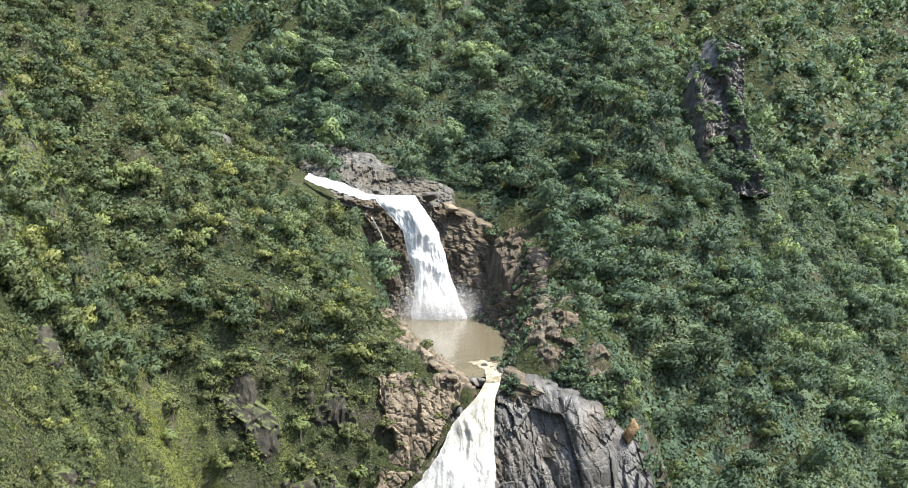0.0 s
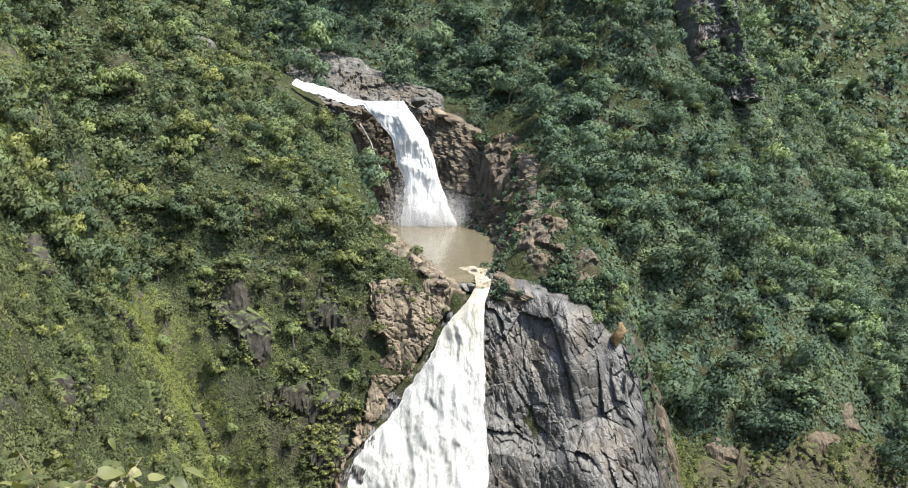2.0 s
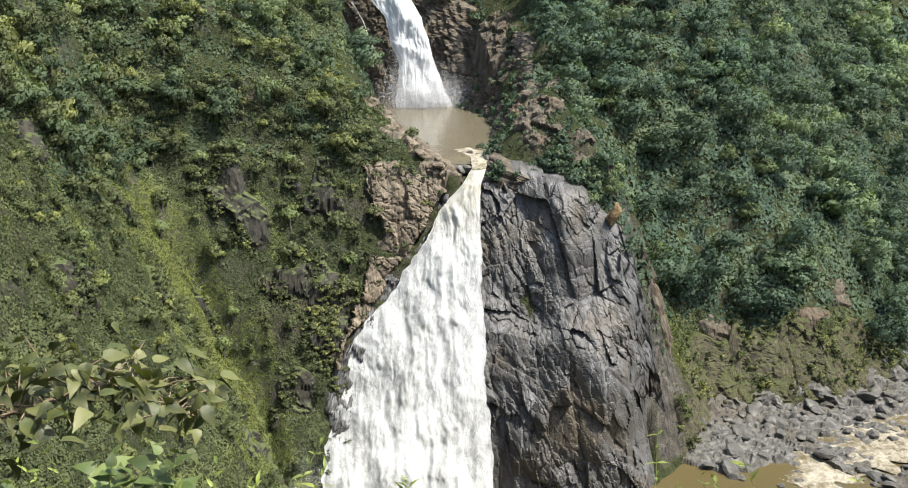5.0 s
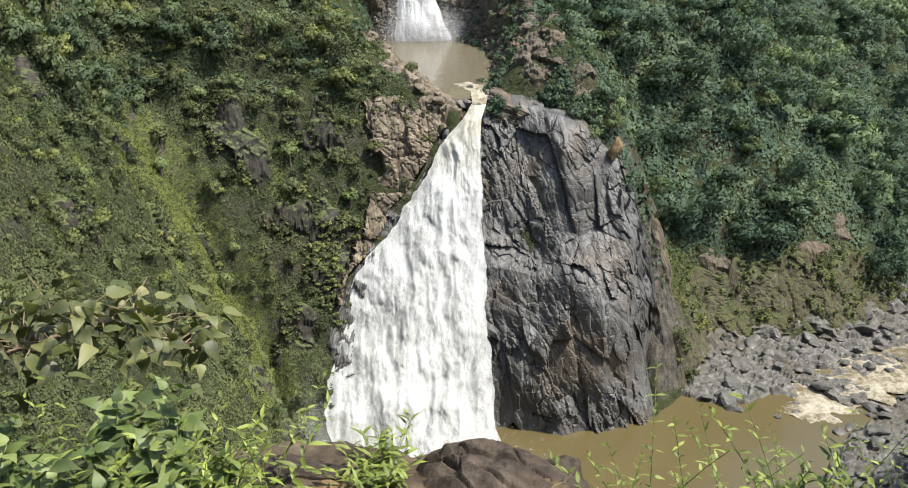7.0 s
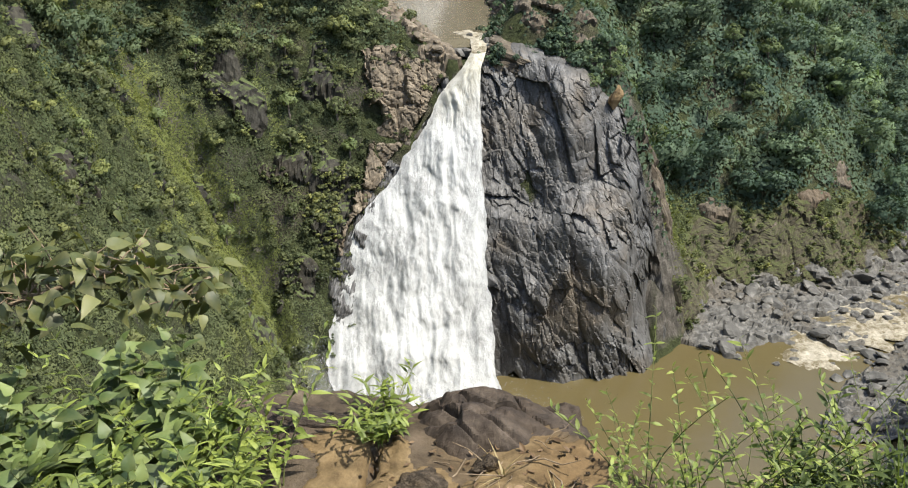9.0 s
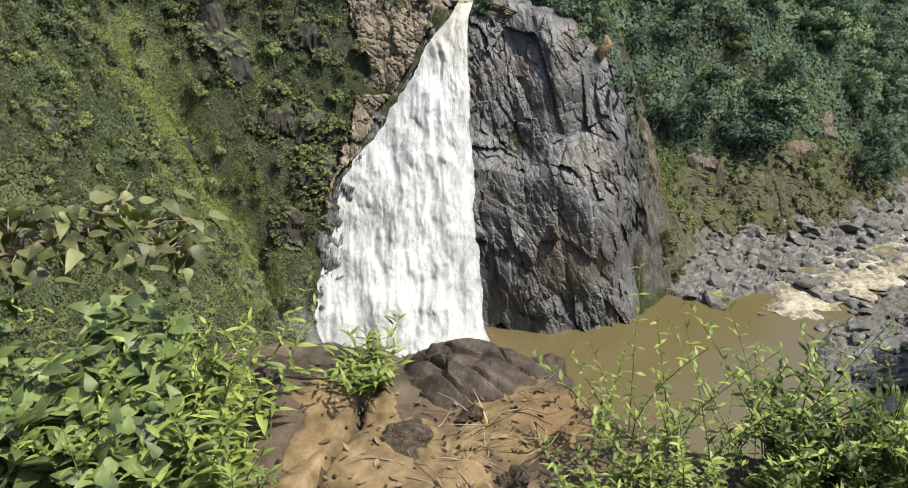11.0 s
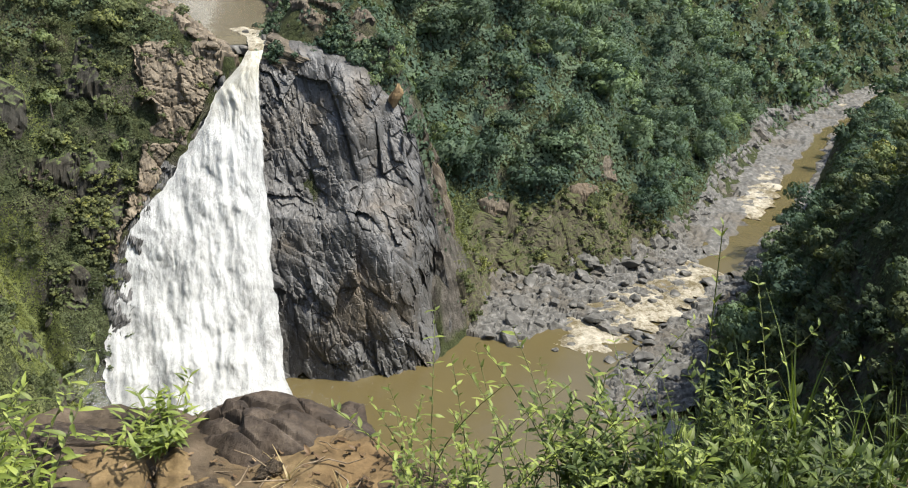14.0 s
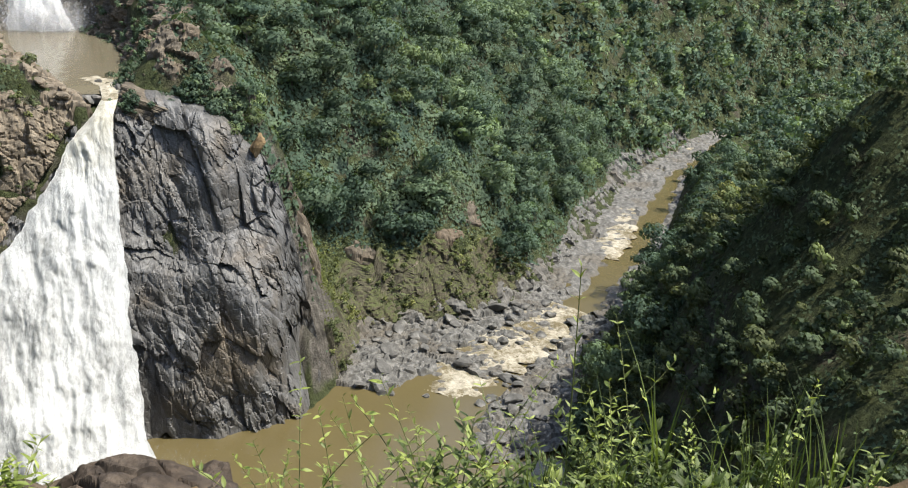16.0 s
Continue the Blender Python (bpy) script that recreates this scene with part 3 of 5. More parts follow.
# stone that breaks through the scrub: plan place, half sizes, turn, and how far it stands out
PATCHES = [
    (-53, 247.5, 11, 4.5, -0.1, 2.2), (-32, 252, 10, 4.5, 0.1, 2.2), (-28, 237, 9, 8, 0.2, 1.6), (-41, 240, 8, 2.4, 0.3, 1.8), (-39, 226, 7, 4.5, -0.4, 1.6),
    (-66, 212, 3.2, 9, 0.3, 1.8), (-57, 192, 3.0, 8, -0.2, 1.8), (-78, 222, 6, 3, 0.5, 1.8), (-88, 205, 3.4, 8, 0.2, 1.8), (-72, 178, 3.2, 7, 0.1, 1.8), (-50, 206, 2.6, 6, 0.2, 1.6), (-62, 232, 5, 2.2, -0.3, 1.6),
    (42, 263, 15, 6, 0.25, 0.9), (64, 260, 4.5, 9, -0.6, 2.0), (104, 290, 11, 3.0, 0.2, 1.4), (122, 297, 10, 3.4, 0.5, 1.4), (92, 292, 7, 2.6, 0.1, 1.4), (140, 312, 10, 3.0, 0.6, 1.4),
    (-88, 361, 9, 6, 0.6, 1.2), (-11, 271, 9, 9, 0.3, 1.4), (-23, 300, 8, 14, 0.35, 1.2), (-2, 263, 9, 7, 0.2, 1.2), (28, 274, 8, 13, -0.1, 1.6), (22, 368, 8, 15, 0.1, 1.8),
]


def patch_reach(x, y, n):
    """0 at the heart of a patch of stone, 1 at its ragged rim."""
    cx, cy, a, b, turn, _ = PATCHES[n]
    c, s = math.cos(turn), math.sin(turn)
    u, v = (x - cx) * c + (y - cy) * s, -(x - cx) * s + (y - cy) * c
    return np.sqrt((u / a) ** 2 + (v / b) ** 2) + 0.5 * smooth_noise(x / 4.0, y / 2.6, 0, 60 + n)


def rock_patch(n, name, label, material, bite=1.0, size=4.0, step=0.42):
    cx, cy, a, b, turn, out = PATCHES[n]
    u, v = np.arange(-1.5 * a, 1.5 * a, step), np.arange(-1.5 * b, 1.5 * b, step)
    uu, vv = (g.ravel() for g in np.meshgrid(u, v, indexing="ij"))
    x, y = cx + uu * math.cos(turn) - vv * math.sin(turn), cy + uu * math.sin(turn) + vv * math.cos(turn)
    p = np.stack([x, y, land(x, y)], 1)
    gx_, gy_ = slope_of(x, y)
    nrm = np.stack([-gx_, -gy_, np.ones(len(x))], 1)
    nrm /= np.linalg.norm(nrm, axis=1)[:, None]
    dip = p.copy()
    dip[:, 2] += 0.35 * p[:, 0] + 0.8 * fractal(x / 5, y / 5, 0, 80 + n, 2)
    big, crack = blocks(dip * (0.6, 0.7, 1.0), size, 70 + n)
    mid, crack2 = blocks(dip * (0.7, 0.8, 1.1), size * 0.4, 90 + n)
    k = np.clip((1.05 - patch_reach(x, y, n)) / 0.4, 0, 1)
    push = k * (0.5 * out + bite * (0.9 * big + 0.4 * mid - 0.2 * (1 - crack) - 0.12 * (1 - crack2))) - 2.2 * (1 - k)
    ob = new(name, mesh_of(name, p + nrm * push[:, None], grid_faces(len(u), len(v)), material))
    return tagged(ob, label, "rock", kind="structure")


for n in range(12):
    rock_patch(n, "rock_band", "dark mossy rock breaking through the scrub", MOSSY, 1.5, 5.0)
rock_patch(12, "rock_band", "brown weathered rock wall above the dark cliff", BROWN, 1.8, 5.0)
rock_patch(13, "rock_band", "pale bare scar between cliff and forest", BROWN, 1.2, 5.0)
for n in range(14, 18):
    rock_patch(n, "rock_band", "brown rock ledges in the grass of the bank", BROWN)
rock_patch(18, "rock_band", "pale grey scree in a clearing of the forest", GREY)
for n in (19, 20, 21):
    rock_patch(n, "rock_band", "tan broken rock on the bank of the upper pool", TAN, 1.6, 3.4)
for n in (22, 23):
    rock_patch(n, "rock_band", "dark brown rock on the steep bank of the upper pool", BROWN, 1.8, 4.0)

# ---- water ----


def fall_sheet(name, rows, material, label, thick=2.2, across=110, down=190, seed=1):
    """A sheet of falling water between its left and right edges, torn into plumes. rows: height, left x, right x, y."""
    rows = np.array(sorted(rows), float)
    u, v = np.meshgrid(np.linspace(0, 1, across), np.linspace(0, 1, down), indexing="ij")
    z = rows[0, 0] + v * (rows[-1, 0] - rows[0, 0])
    l, r, y = (np.interp(z, rows[:, 0], rows[:, k]) for k in (1, 2, 3))
    scale = np.minimum(1.4, (r - l) / 14)
    fray = 2.6 * fractal(z / 6.0, 0.3, 0, seed + 11, 5) * (1 - u) ** 5 + 1.2 * fractal(z / 5.0, 0.7, 0, seed + 12, 5) * u**7
    x = l + u * (r - l) + fray * scale
    lean = 1.6 * fractal(x / 7, z / 7, 0, seed + 3, 2)
    plume = fractal((x + lean) / 1.7, z / 10, 0, seed + 2, 4)
    lump = fractal((x + lean) / 5.0, z / 8.0, 2, seed + 5, 4)
    shelf_ = 1 - np.abs(smooth_noise((z + 0.25 * x) / 9, x / 12, 0, seed + 6))
    rim = np.sin(np.pi * np.clip(u, 0.02, 0.98)) ** 0.5
    depth = rim * thick * (0.6 + 0.45 * plume + 0.9 * lump + 0.5 * shelf_)
    at = np.stack([x + 0.25 * plume, y - 1.4 - depth, z], -1).reshape(-1, 3)
    ob = new(name, mesh_of(name, at, grid_faces(across, down), material, True))
    return tagged(ob, label, "waterfall", kind="structure")


MAIN = [(84, 8.5, 12.5, 260), (81, 6.0, 11, 255), (76, 1, 10.6, 252), (70, -2.4, 10.8, 249), (62, -8.8, 10.7, 245), (54, -16, 10.6, 241), (43, -24, 11, 235.3), (28, -27.8, 11.2, 227.5), (20, -31, 11.6, 223), (14, -31, 12, 218.5), (6, -30, 13, 214), (-1, -28, 15, 208)]
fall_sheet("main_waterfall", MAIN, FALL, "tall white waterfall fanning out over dark rock", 2.6, 150, 300, 41)
UPPER = [(132.8, -31.5, -15.5, 386), (129, -29, -13, 383.5), (124, -24, -9.5, 381.5), (118, -20.5, -6, 380), (108, -17, -3, 378.5), (100, -15.5, -0.5, 377.5), (92, -15.5, 2.2, 376.5), (84, -17.5, 5, 375)]
fall_sheet("upper_waterfall", UPPER, FALL_UP, "white upper waterfall plunging into a silty pool", 2.6, 90, 130, 47)


def pool(name, label, inside, box, z, step, material, swell=0.12):
    xs, ys = np.arange(box[0], box[1], step), np.arange(box[2], box[3], step)
    px, py = np.meshgrid(xs, ys, indexing="ij")
    pz = z(px, py) + swell * fractal(px / 3, py / 3, 0, 61, 3)
    faces = grid_faces(len(xs), len(ys))
    keep = inside(px, py).ravel()[faces].any(1)
    faces = faces[keep]
    used, inv = np.unique(faces, return_inverse=True)
    ob = new(name, mesh_of(name, np.stack([px, py, pz], -1).reshape(-1, 3)[used], inv.reshape(-1, 4), material, True))
    return tagged(ob, label, "water", kind="structure")


def river_level(x, y):
    """The lower river drops at two rapids."""
    d = 0.7 * (x - 90) + 0.7 * (y - 220)
    return np.interp(d, [-20, 20, 60, 150, 175, 400], [0, -0.2, -1.6, -2.0, -3.2, -3.6])


pool("river", "muddy brown plunge pool and river", lambda x, y: land(x, y) < 3, (-60, 560, 40, 640), river_level, 3.0, MUDDY)
pool("upper_pool", "still silty pool below the upper fall", lambda x, y: (land(x, y) < 86) & (y > 267), (-44, 40, 262, 388), lambda x, y: 84.4 - 0.08 * np.clip(275 - y, 0, 20), 1.5, MUDDY_UP)


def ribbon(name, label, path, material, seed, up=0.25, across=18, step=0.7, sink=0.2, tilt=0.0):
    """White water over rock: path rows are x, y, z, width; tilt: how steeply it rises to its left."""
    path = np.array(path, float)
    reach = np.r_[0, np.cumsum(np.linalg.norm(np.diff(path[:, :3], axis=0), axis=1))]
    s = np.arange(0, reach[-1], step)
    c = np.stack([np.interp(s, reach, path[:, k]) for k in range(4)], 1)
    way = np.gradient(c[:, :2], axis=0)
    way /= np.hypot(way[:, 0], way[:, 1])[:, None] + 1e-9
    u = np.linspace(-0.5, 0.5, across)
    ss, uu = np.meshgrid(s, u, indexing="ij")
    edge = 1 + 0.35 * smooth_noise(ss / 3.0, np.sign(uu) * 2, 0, seed)
    off = uu * c[:, 3:4] * edge + 0.12 * c[:, 3:4] * smooth_noise(ss / 5, 0.5, 0, seed + 3)
    x, y = c[:, 0:1] - way[:, 1:2] * off, c[:, 1:2] + way[:, 0:1] * off
    z = c[:, 2:3] + up + tilt * off - sink * np.abs(2 * uu) ** 3 + up * 2.4 * fractal(x / 2.2, y / 2.2, ss / 9, seed + 5, 4)
    ob = new(name, mesh_of(name, np.stack([x, y, z], -1).reshape(-1, 3), grid_faces(len(s), across), material, True))
    return tagged(ob, label, "white water", kind="structure")


ribbon("cascade", "white cascade running down grey slabs to the upper fall", [(-60, 391.5, 140.6, 3), (-53, 388.5, 138, 5.0), (-45, 386.5, 135, 5.5), (-38, 385.5, 133, 3.5), (-30, 385, 131.6, 2.0)], FALL_UP, 91, 0.4, tilt=0.6)
ribbon("trickle", "thin white strand of water on the rock", [(-33, 383.5, 124, 1.0), (-29, 381.5, 117, 1.1), (-26, 380.5, 108, 1.2), (-22, 379.5, 101, 1.0), (-20, 379, 94, 1.2)], FALL, 92, 0.3, 6)
ribbon("outlet", "white water leaving the upper pool over the lip", [(8, 286, 84.35, 8), (11, 277, 84.3, 7), (12, 268, 84.2, 5), (10.5, 261, 83.6, 4.5), (9.5, 256, 82, 5)], RAPID, 93, 0.25, 24)
ribbon("rapid", "foaming muddy rapid between boulders", [(97, 230, -0.2, 14), (108, 240, 0.0, 25), (122, 251, 0.0, 27), (141, 264, -0.5, 22), (166, 281, -1.4, 16)], RAPID, 94, 0.3, 44, 0.6, 0.7)
ribbon("rapid", "foaming rapid in the far river", [(208, 322, -2.1, 8), (224, 344, -2.0, 16), (240, 366, -2.6, 15), (262, 394, -3.2, 10)], RAPID, 95, 0.35, 26, 0.8, 0.8)
ribbon("rapid", "foaming rapid in the far river", [(290, 436, -3.4, 8), (330, 466, -3.3, 14), (380, 498, -3.5, 10)], RAPID, 96, 0.35, 26, 0.8, 0.8)

# ---- rock shelves along the lower river ----


def shelf_height(x, y):
    d, s, _ = beside(x, y, FOOT)
    wide = np.interp(s, [104, 109, 113, 122, 135, 147, 160, 175, 187, 210, 232, 296, 416, 540], [-4, 3, 22, 26, 36, 54, 54, 43, 30, 22, 19, 22, 25, 20])
    inside = wide + d + 5 * fractal(x / 9, y / 9, 0, 51, 3)
    inside = np.where((s > 104) & (d < 6), inside, -9)
    d2, s2, _ = beside(x, y, BANK_R[1:])
    near_side = np.interp(s2, [-6, 0, 20, 60, 100, 200, 400], [22, 27, 25, 19, 13, 9, 7]) - d2 + 4 * fractal(x / 7, y / 7, 3, 52, 3)
    near_side = np.where((d2 > -12) & (y > 188), near_side, -9)
    most = np.maximum(inside, near_side)
    return -3.6 + np.clip(most / 4, -1, 1) * 3.4 + 0.05 * np.clip(most, 0, 30)


def shelf(name, label, box, step, size, seed):
    xs, ys = np.arange(box[0], box[1], step), np.arange(box[2], box[3], step)
    x, y = np.meshgrid(xs, ys, indexing="ij")
    z = shelf_height(x, y) + river_level(x, y) + 0.9
    flat = np.stack([x, y, 0 * x], -1).reshape(-1, 3)
    a, c = blocks(flat * (0.8, 1.25, 1) + 1.2 * fractal(x / 5, y / 5, 0, seed, 2).reshape(-1, 1), size, seed)
    b, c2 = blocks(flat, size * 0.45, seed + 30)
    z = z + (1.35 * a + 0.45 * b - 0.5 * (1 - c) - 0.2 * (1 - c2)).reshape(z.shape)
    faces = grid_faces(len(xs), len(ys))
    faces = faces[(z.ravel()[faces] > -4.5).any(1) & (shelf_height(x, y).ravel()[faces] > -6.5).any(1)]
    used, inv = np.unique(faces, return_inverse=True)
    ob = new(name, mesh_of(name, np.stack([x, y, z], -1).reshape(-1, 3)[used], inv.reshape(-1, 4), GREY))
    return tagged(ob, label, "rock", kind="structure")


shelf("rock_shelf", "broken grey rock shelf beside the rapids", (62, 172, 192, 304), 0.7, 4.2, 55)
shelf("rock_shelf_far", "grey rock shelf along the far river", (172, 430, 240, 540), 1.8, 6.0, 57)

# ---- forest ----


def lie(x, y):
    """The height of the built ground."""
    i, j = np.clip(np.searchsorted(gx, x), 1, len(gx) - 1), np.clip(np.searchsorted(gy, y), 1, len(gy) - 1)
    u, v = (x - gx[i - 1]) / (gx[i] - gx[i - 1]), (y - gy[j - 1]) / (gy[j] - gy[j - 1])
    return (1 - u) * ((1 - v) * mz[i - 1, j - 1] + v * mz[i - 1, j]) + u * ((1 - v) * mz[i, j - 1] + v * mz[i, j])


def fall_line(x, y):
    """The slope of the built ground."""
    e = 1.8
    return (lie(x + e, y) - lie(x - e, y)) / (2 * e), (lie(x, y + e) - lie(x, y - e)) / (2 * e)


def sprays(c, out, size, rng, tilt=0.5):
    """Three-cornered leaf sprays at c that lie roughly across out and turn their faces that way."""
    n = len(c)
    nrm = out + rng.normal(scale=tilt, size=(n, 3))
    nrm /= np.linalg.norm(nrm, axis=1)[:, None]
    t1 = np.cross(nrm, rng.normal(size=(n, 3)))
    t1 /= np.linalg.norm(t1, axis=1)[:, None] + 1e-9
    t2 = np.cross(nrm, t1)
    q = np.stack([c + t1 * size, c - t1 * size * 0.6 + t2 * size * 0.75, c - t1 * size * 0.5 - t2 * size * 0.8], 1)
    turned = (np.cross(q[:, 1] - q[:, 0], q[:, 2] - q[:, 0]) * out).sum(1) < 0
    q[turned] = q[turned][:, ::-1]
    return q


def crown_proto(n, rng, leaf, tall, lobes):
    """Leaf sprays of one crown, 1 m in radius, base at 0, laid over several lobes; the normals follow the lobes."""
    seats = []
    for k in range(lobes):
        a, r = 2 * np.pi * (k + rng.uniform(0, 0.8)) / lobes, rng.uniform(0.3, 0.7)
        seats.append((r * np.cos(a), r * np.sin(a), tall * rng.uniform(0.25, 0.8), rng.uniform(0.26, 0.44)))
    seats.append((rng.normal(scale=0.12), rng.normal(scale=0.12), tall * 0.85, 0.42))
    seats = np.array(seats)
    pick = rng.choice(len(seats), n, p=seats[:, 3] ** 2 / (seats[:, 3] ** 2).sum())
    way = rng.normal(size=(n, 3))
    way[:, 2] = np.abs(way[:, 2]) * 1.2 - 0.35
    way /= np.linalg.norm(way, axis=1)[:, None]
    c = seats[pick, :3] + way * seats[pick, 3:] * rng.uniform(0.86, 1.05, (n, 1)) * (1, 1, 0.8)
    mid = c - (0, 0, 0.4 * tall)
    mid /= np.linalg.norm(mid, axis=1)[:, None]
    out = 0.8 * way + 0.45 * mid + rng.normal(scale=0.12, size=(n, 3))
    out /= np.linalg.norm(out, axis=1)[:, None]
    q = sprays(c, out, leaf * rng.uniform(0.55, 1.4, (n, 1)), rng, 0.35)
    return q.reshape(-1, 3), np.arange(3 * n).reshape(-1, 3), np.repeat(out, 3, axis=0)


def sheltered(x, y, top):
    """Whether the ground between the ledge and a crown hides it."""
    hid = np.zeros(len(x), bool)
    for t in np.linspace(0.3, 0.97, 40):
        i = np.clip(np.searchsorted(gx, x * t), 1, len(gx) - 1)
        j = np.clip(np.searchsorted(gy, y * t), 1, len(gy) - 1)
        low = np.minimum(mz[i - 1, j - 1], mz[i, j])
        hid |= low > EYE + (top - EYE) * t + 1.0
    return hid


def thicket(name, label, px, py, radius, leaf, tall, material, seed, cover=1.0, protos=7, lift=0.0, lobes=6, height=None):
    """Many crowns in one mesh, each one turned, scaled and leaning its own way. leaf: the sprays' size in metres."""
    rng = np.random.default_rng(seed)
    pz = lie(px, py) if height is None else height
    verts, faces, turns, tones, done = [], [], [], [], 0
    tone = np.clip(0.48 + 0.26 * rng.normal(size=len(px)) + 0.3 * smooth_noise(px / 30, py / 30, 0, seed), 0, 1)
    turn = rng.uniform(0, 2 * np.pi, len(px))
    gx_, gy_ = fall_line(px, py)
    down = np.maximum(np.hypot(gx_, gy_), 0.3)
    rank = np.clip(((radius - radius.min()) / (np.ptp(radius) + 1e-6) * 3).astype(int), 0, 2)
    pick = rank * protos + rng.integers(0, protos, len(px))
    for k in range(3 * protos):
        m = np.where(pick == k)[0]
        if not len(m):
            continue
        mean = radius[m].mean()
        q, f, o = crown_proto(int(cover * 4.2 * (mean / leaf) ** 2) + 12, rng, leaf / mean, tall * rng.uniform(0.75, 1.3), rng.integers(lobes - 2, lobes + 3))
        c, s = np.cos(turn[m])[:, None], np.sin(turn[m])[:, None]
        r = radius[m][:, None]
        x, y, z = (c * q[:, 0] - s * q[:, 1]) * r, (s * q[:, 0] + c * q[:, 1]) * r, q[:, 2] * r * rng.uniform(0.75, 1.25, (len(m), 1))
        lean = 0.35 * np.clip(down[m], 0, 1)[:, None]
        x = x - z * (gx_[m] / down[m])[:, None] * lean
        y = y - z * (gy_[m] / down[m])[:, None] * lean
        verts.append(np.stack([x + px[m][:, None], y + py[m][:, None], z + (pz[m] + lift * radius[m])[:, None]], -1).reshape(-1, 3))
        turns.append(np.stack([c * o[:, 0] - s * o[:, 1], s * o[:, 0] + c * o[:, 1], np.broadcast_to(o[:, 2], (len(m), len(o)))], -1).reshape(-1, 3))
        faces.append((f[None] + (done + np.arange(len(m)) * len(q))[:, None, None]).reshape(-1, 3))
        tones.append(np.repeat(tone[m], len(q)))
        done += len(m) * len(q)
    ob = new(name, mesh_of(name, np.concatenate(verts), np.concatenate(faces), material, True, np.concatenate(turns), np.concatenate(tones)))
    return tagged(ob, label, "plants", kind="stuff")


def carpet(name, label, box, count, seed, material, leaf, lump, tall, keep, tone=0.42):
    """Low growth that covers a slope in lumps: leaf sprays laid over an uneven skin. lump: the usual width of a plant; tone: from dark to pale."""
    x, y, rng = scatter(box, count, seed, keep, 0.03)
    x, y = np.repeat(x, 8), np.repeat(y, 8)
    x, y = x + rng.normal(scale=0.45 * lump, size=len(x)), y + rng.normal(scale=0.45 * lump, size=len(y))

    def skin(x, y):
        z = lie(x, y)
        a = smooth_noise(x / lump, y / lump, z / lump, seed + 1)
        return z + tall * (0.45 + 0.75 * a + 0.35 * smooth_noise(x / lump * 2.3, y / lump * 2.3, z / lump * 2.3, seed + 2))

    e = 0.25 * lump
    z = skin(x, y)
    out = np.stack([-(skin(x + e, y) - z) / e, -(skin(x, y + e) - z) / e, np.ones(len(x))], 1)
    out /= np.linalg.norm(out, axis=1)[:, None]
    out += rng.normal(scale=0.15, size=out.shape)
    out /= np.linalg.norm(out, axis=1)[:, None]
    c = np.stack([x, y, z], 1) + out * rng.uniform(-0.2, 0.2, (len(x), 1)) * tall * 0.5
    q = sprays(c, out, leaf * rng.uniform(0.5, 1.4, (len(x), 1)), rng, 0.4)
    tone = np.clip(tone + 0.4 * smooth_noise(x / lump, y / lump, z / lump, seed + 4) + 0.3 * smooth_noise(x / 22, y / 22, 0, seed + 5), 0, 1)
    ob = new(name, mesh_of(name, q.reshape(-1, 3), np.arange(3 * len(q)).reshape(-1, 3), material, True, np.repeat(out, 3, axis=0), np.repeat(tone, 3)))
    return tagged(ob, label, "plants", kind="stuff")


def scatter(box, count, seed, keep, hidden=0.06):
    """Places in plan, more where the ground is steep, of which keep() chooses."""
    rng = np.random.default_rng(seed)
    x, y = rng.uniform(box[0], box[1], count), rng.uniform(box[2], box[3], count)
    gx_, gy_ = fall_line(x, y)
    area = np.sqrt(1 + gx_**2 + gy_**2)
    ok = rng.uniform(0, 1, count) < np.clip(area / 3.2, 0, 1)
    az = np.degrees(np.arctan2(x, y))
    ok &= (az > -31) & (az < 53) & (np.hypot(x, y) > 45)
    x, y = x[ok], y[ok]
    z = lie(x, y)
    ok = keep(x, y, z) & (~sheltered(x, y, z + 6) | (rng.uniform(0, 1, len(x)) < hidden))
    return x[ok], y[ok], rng


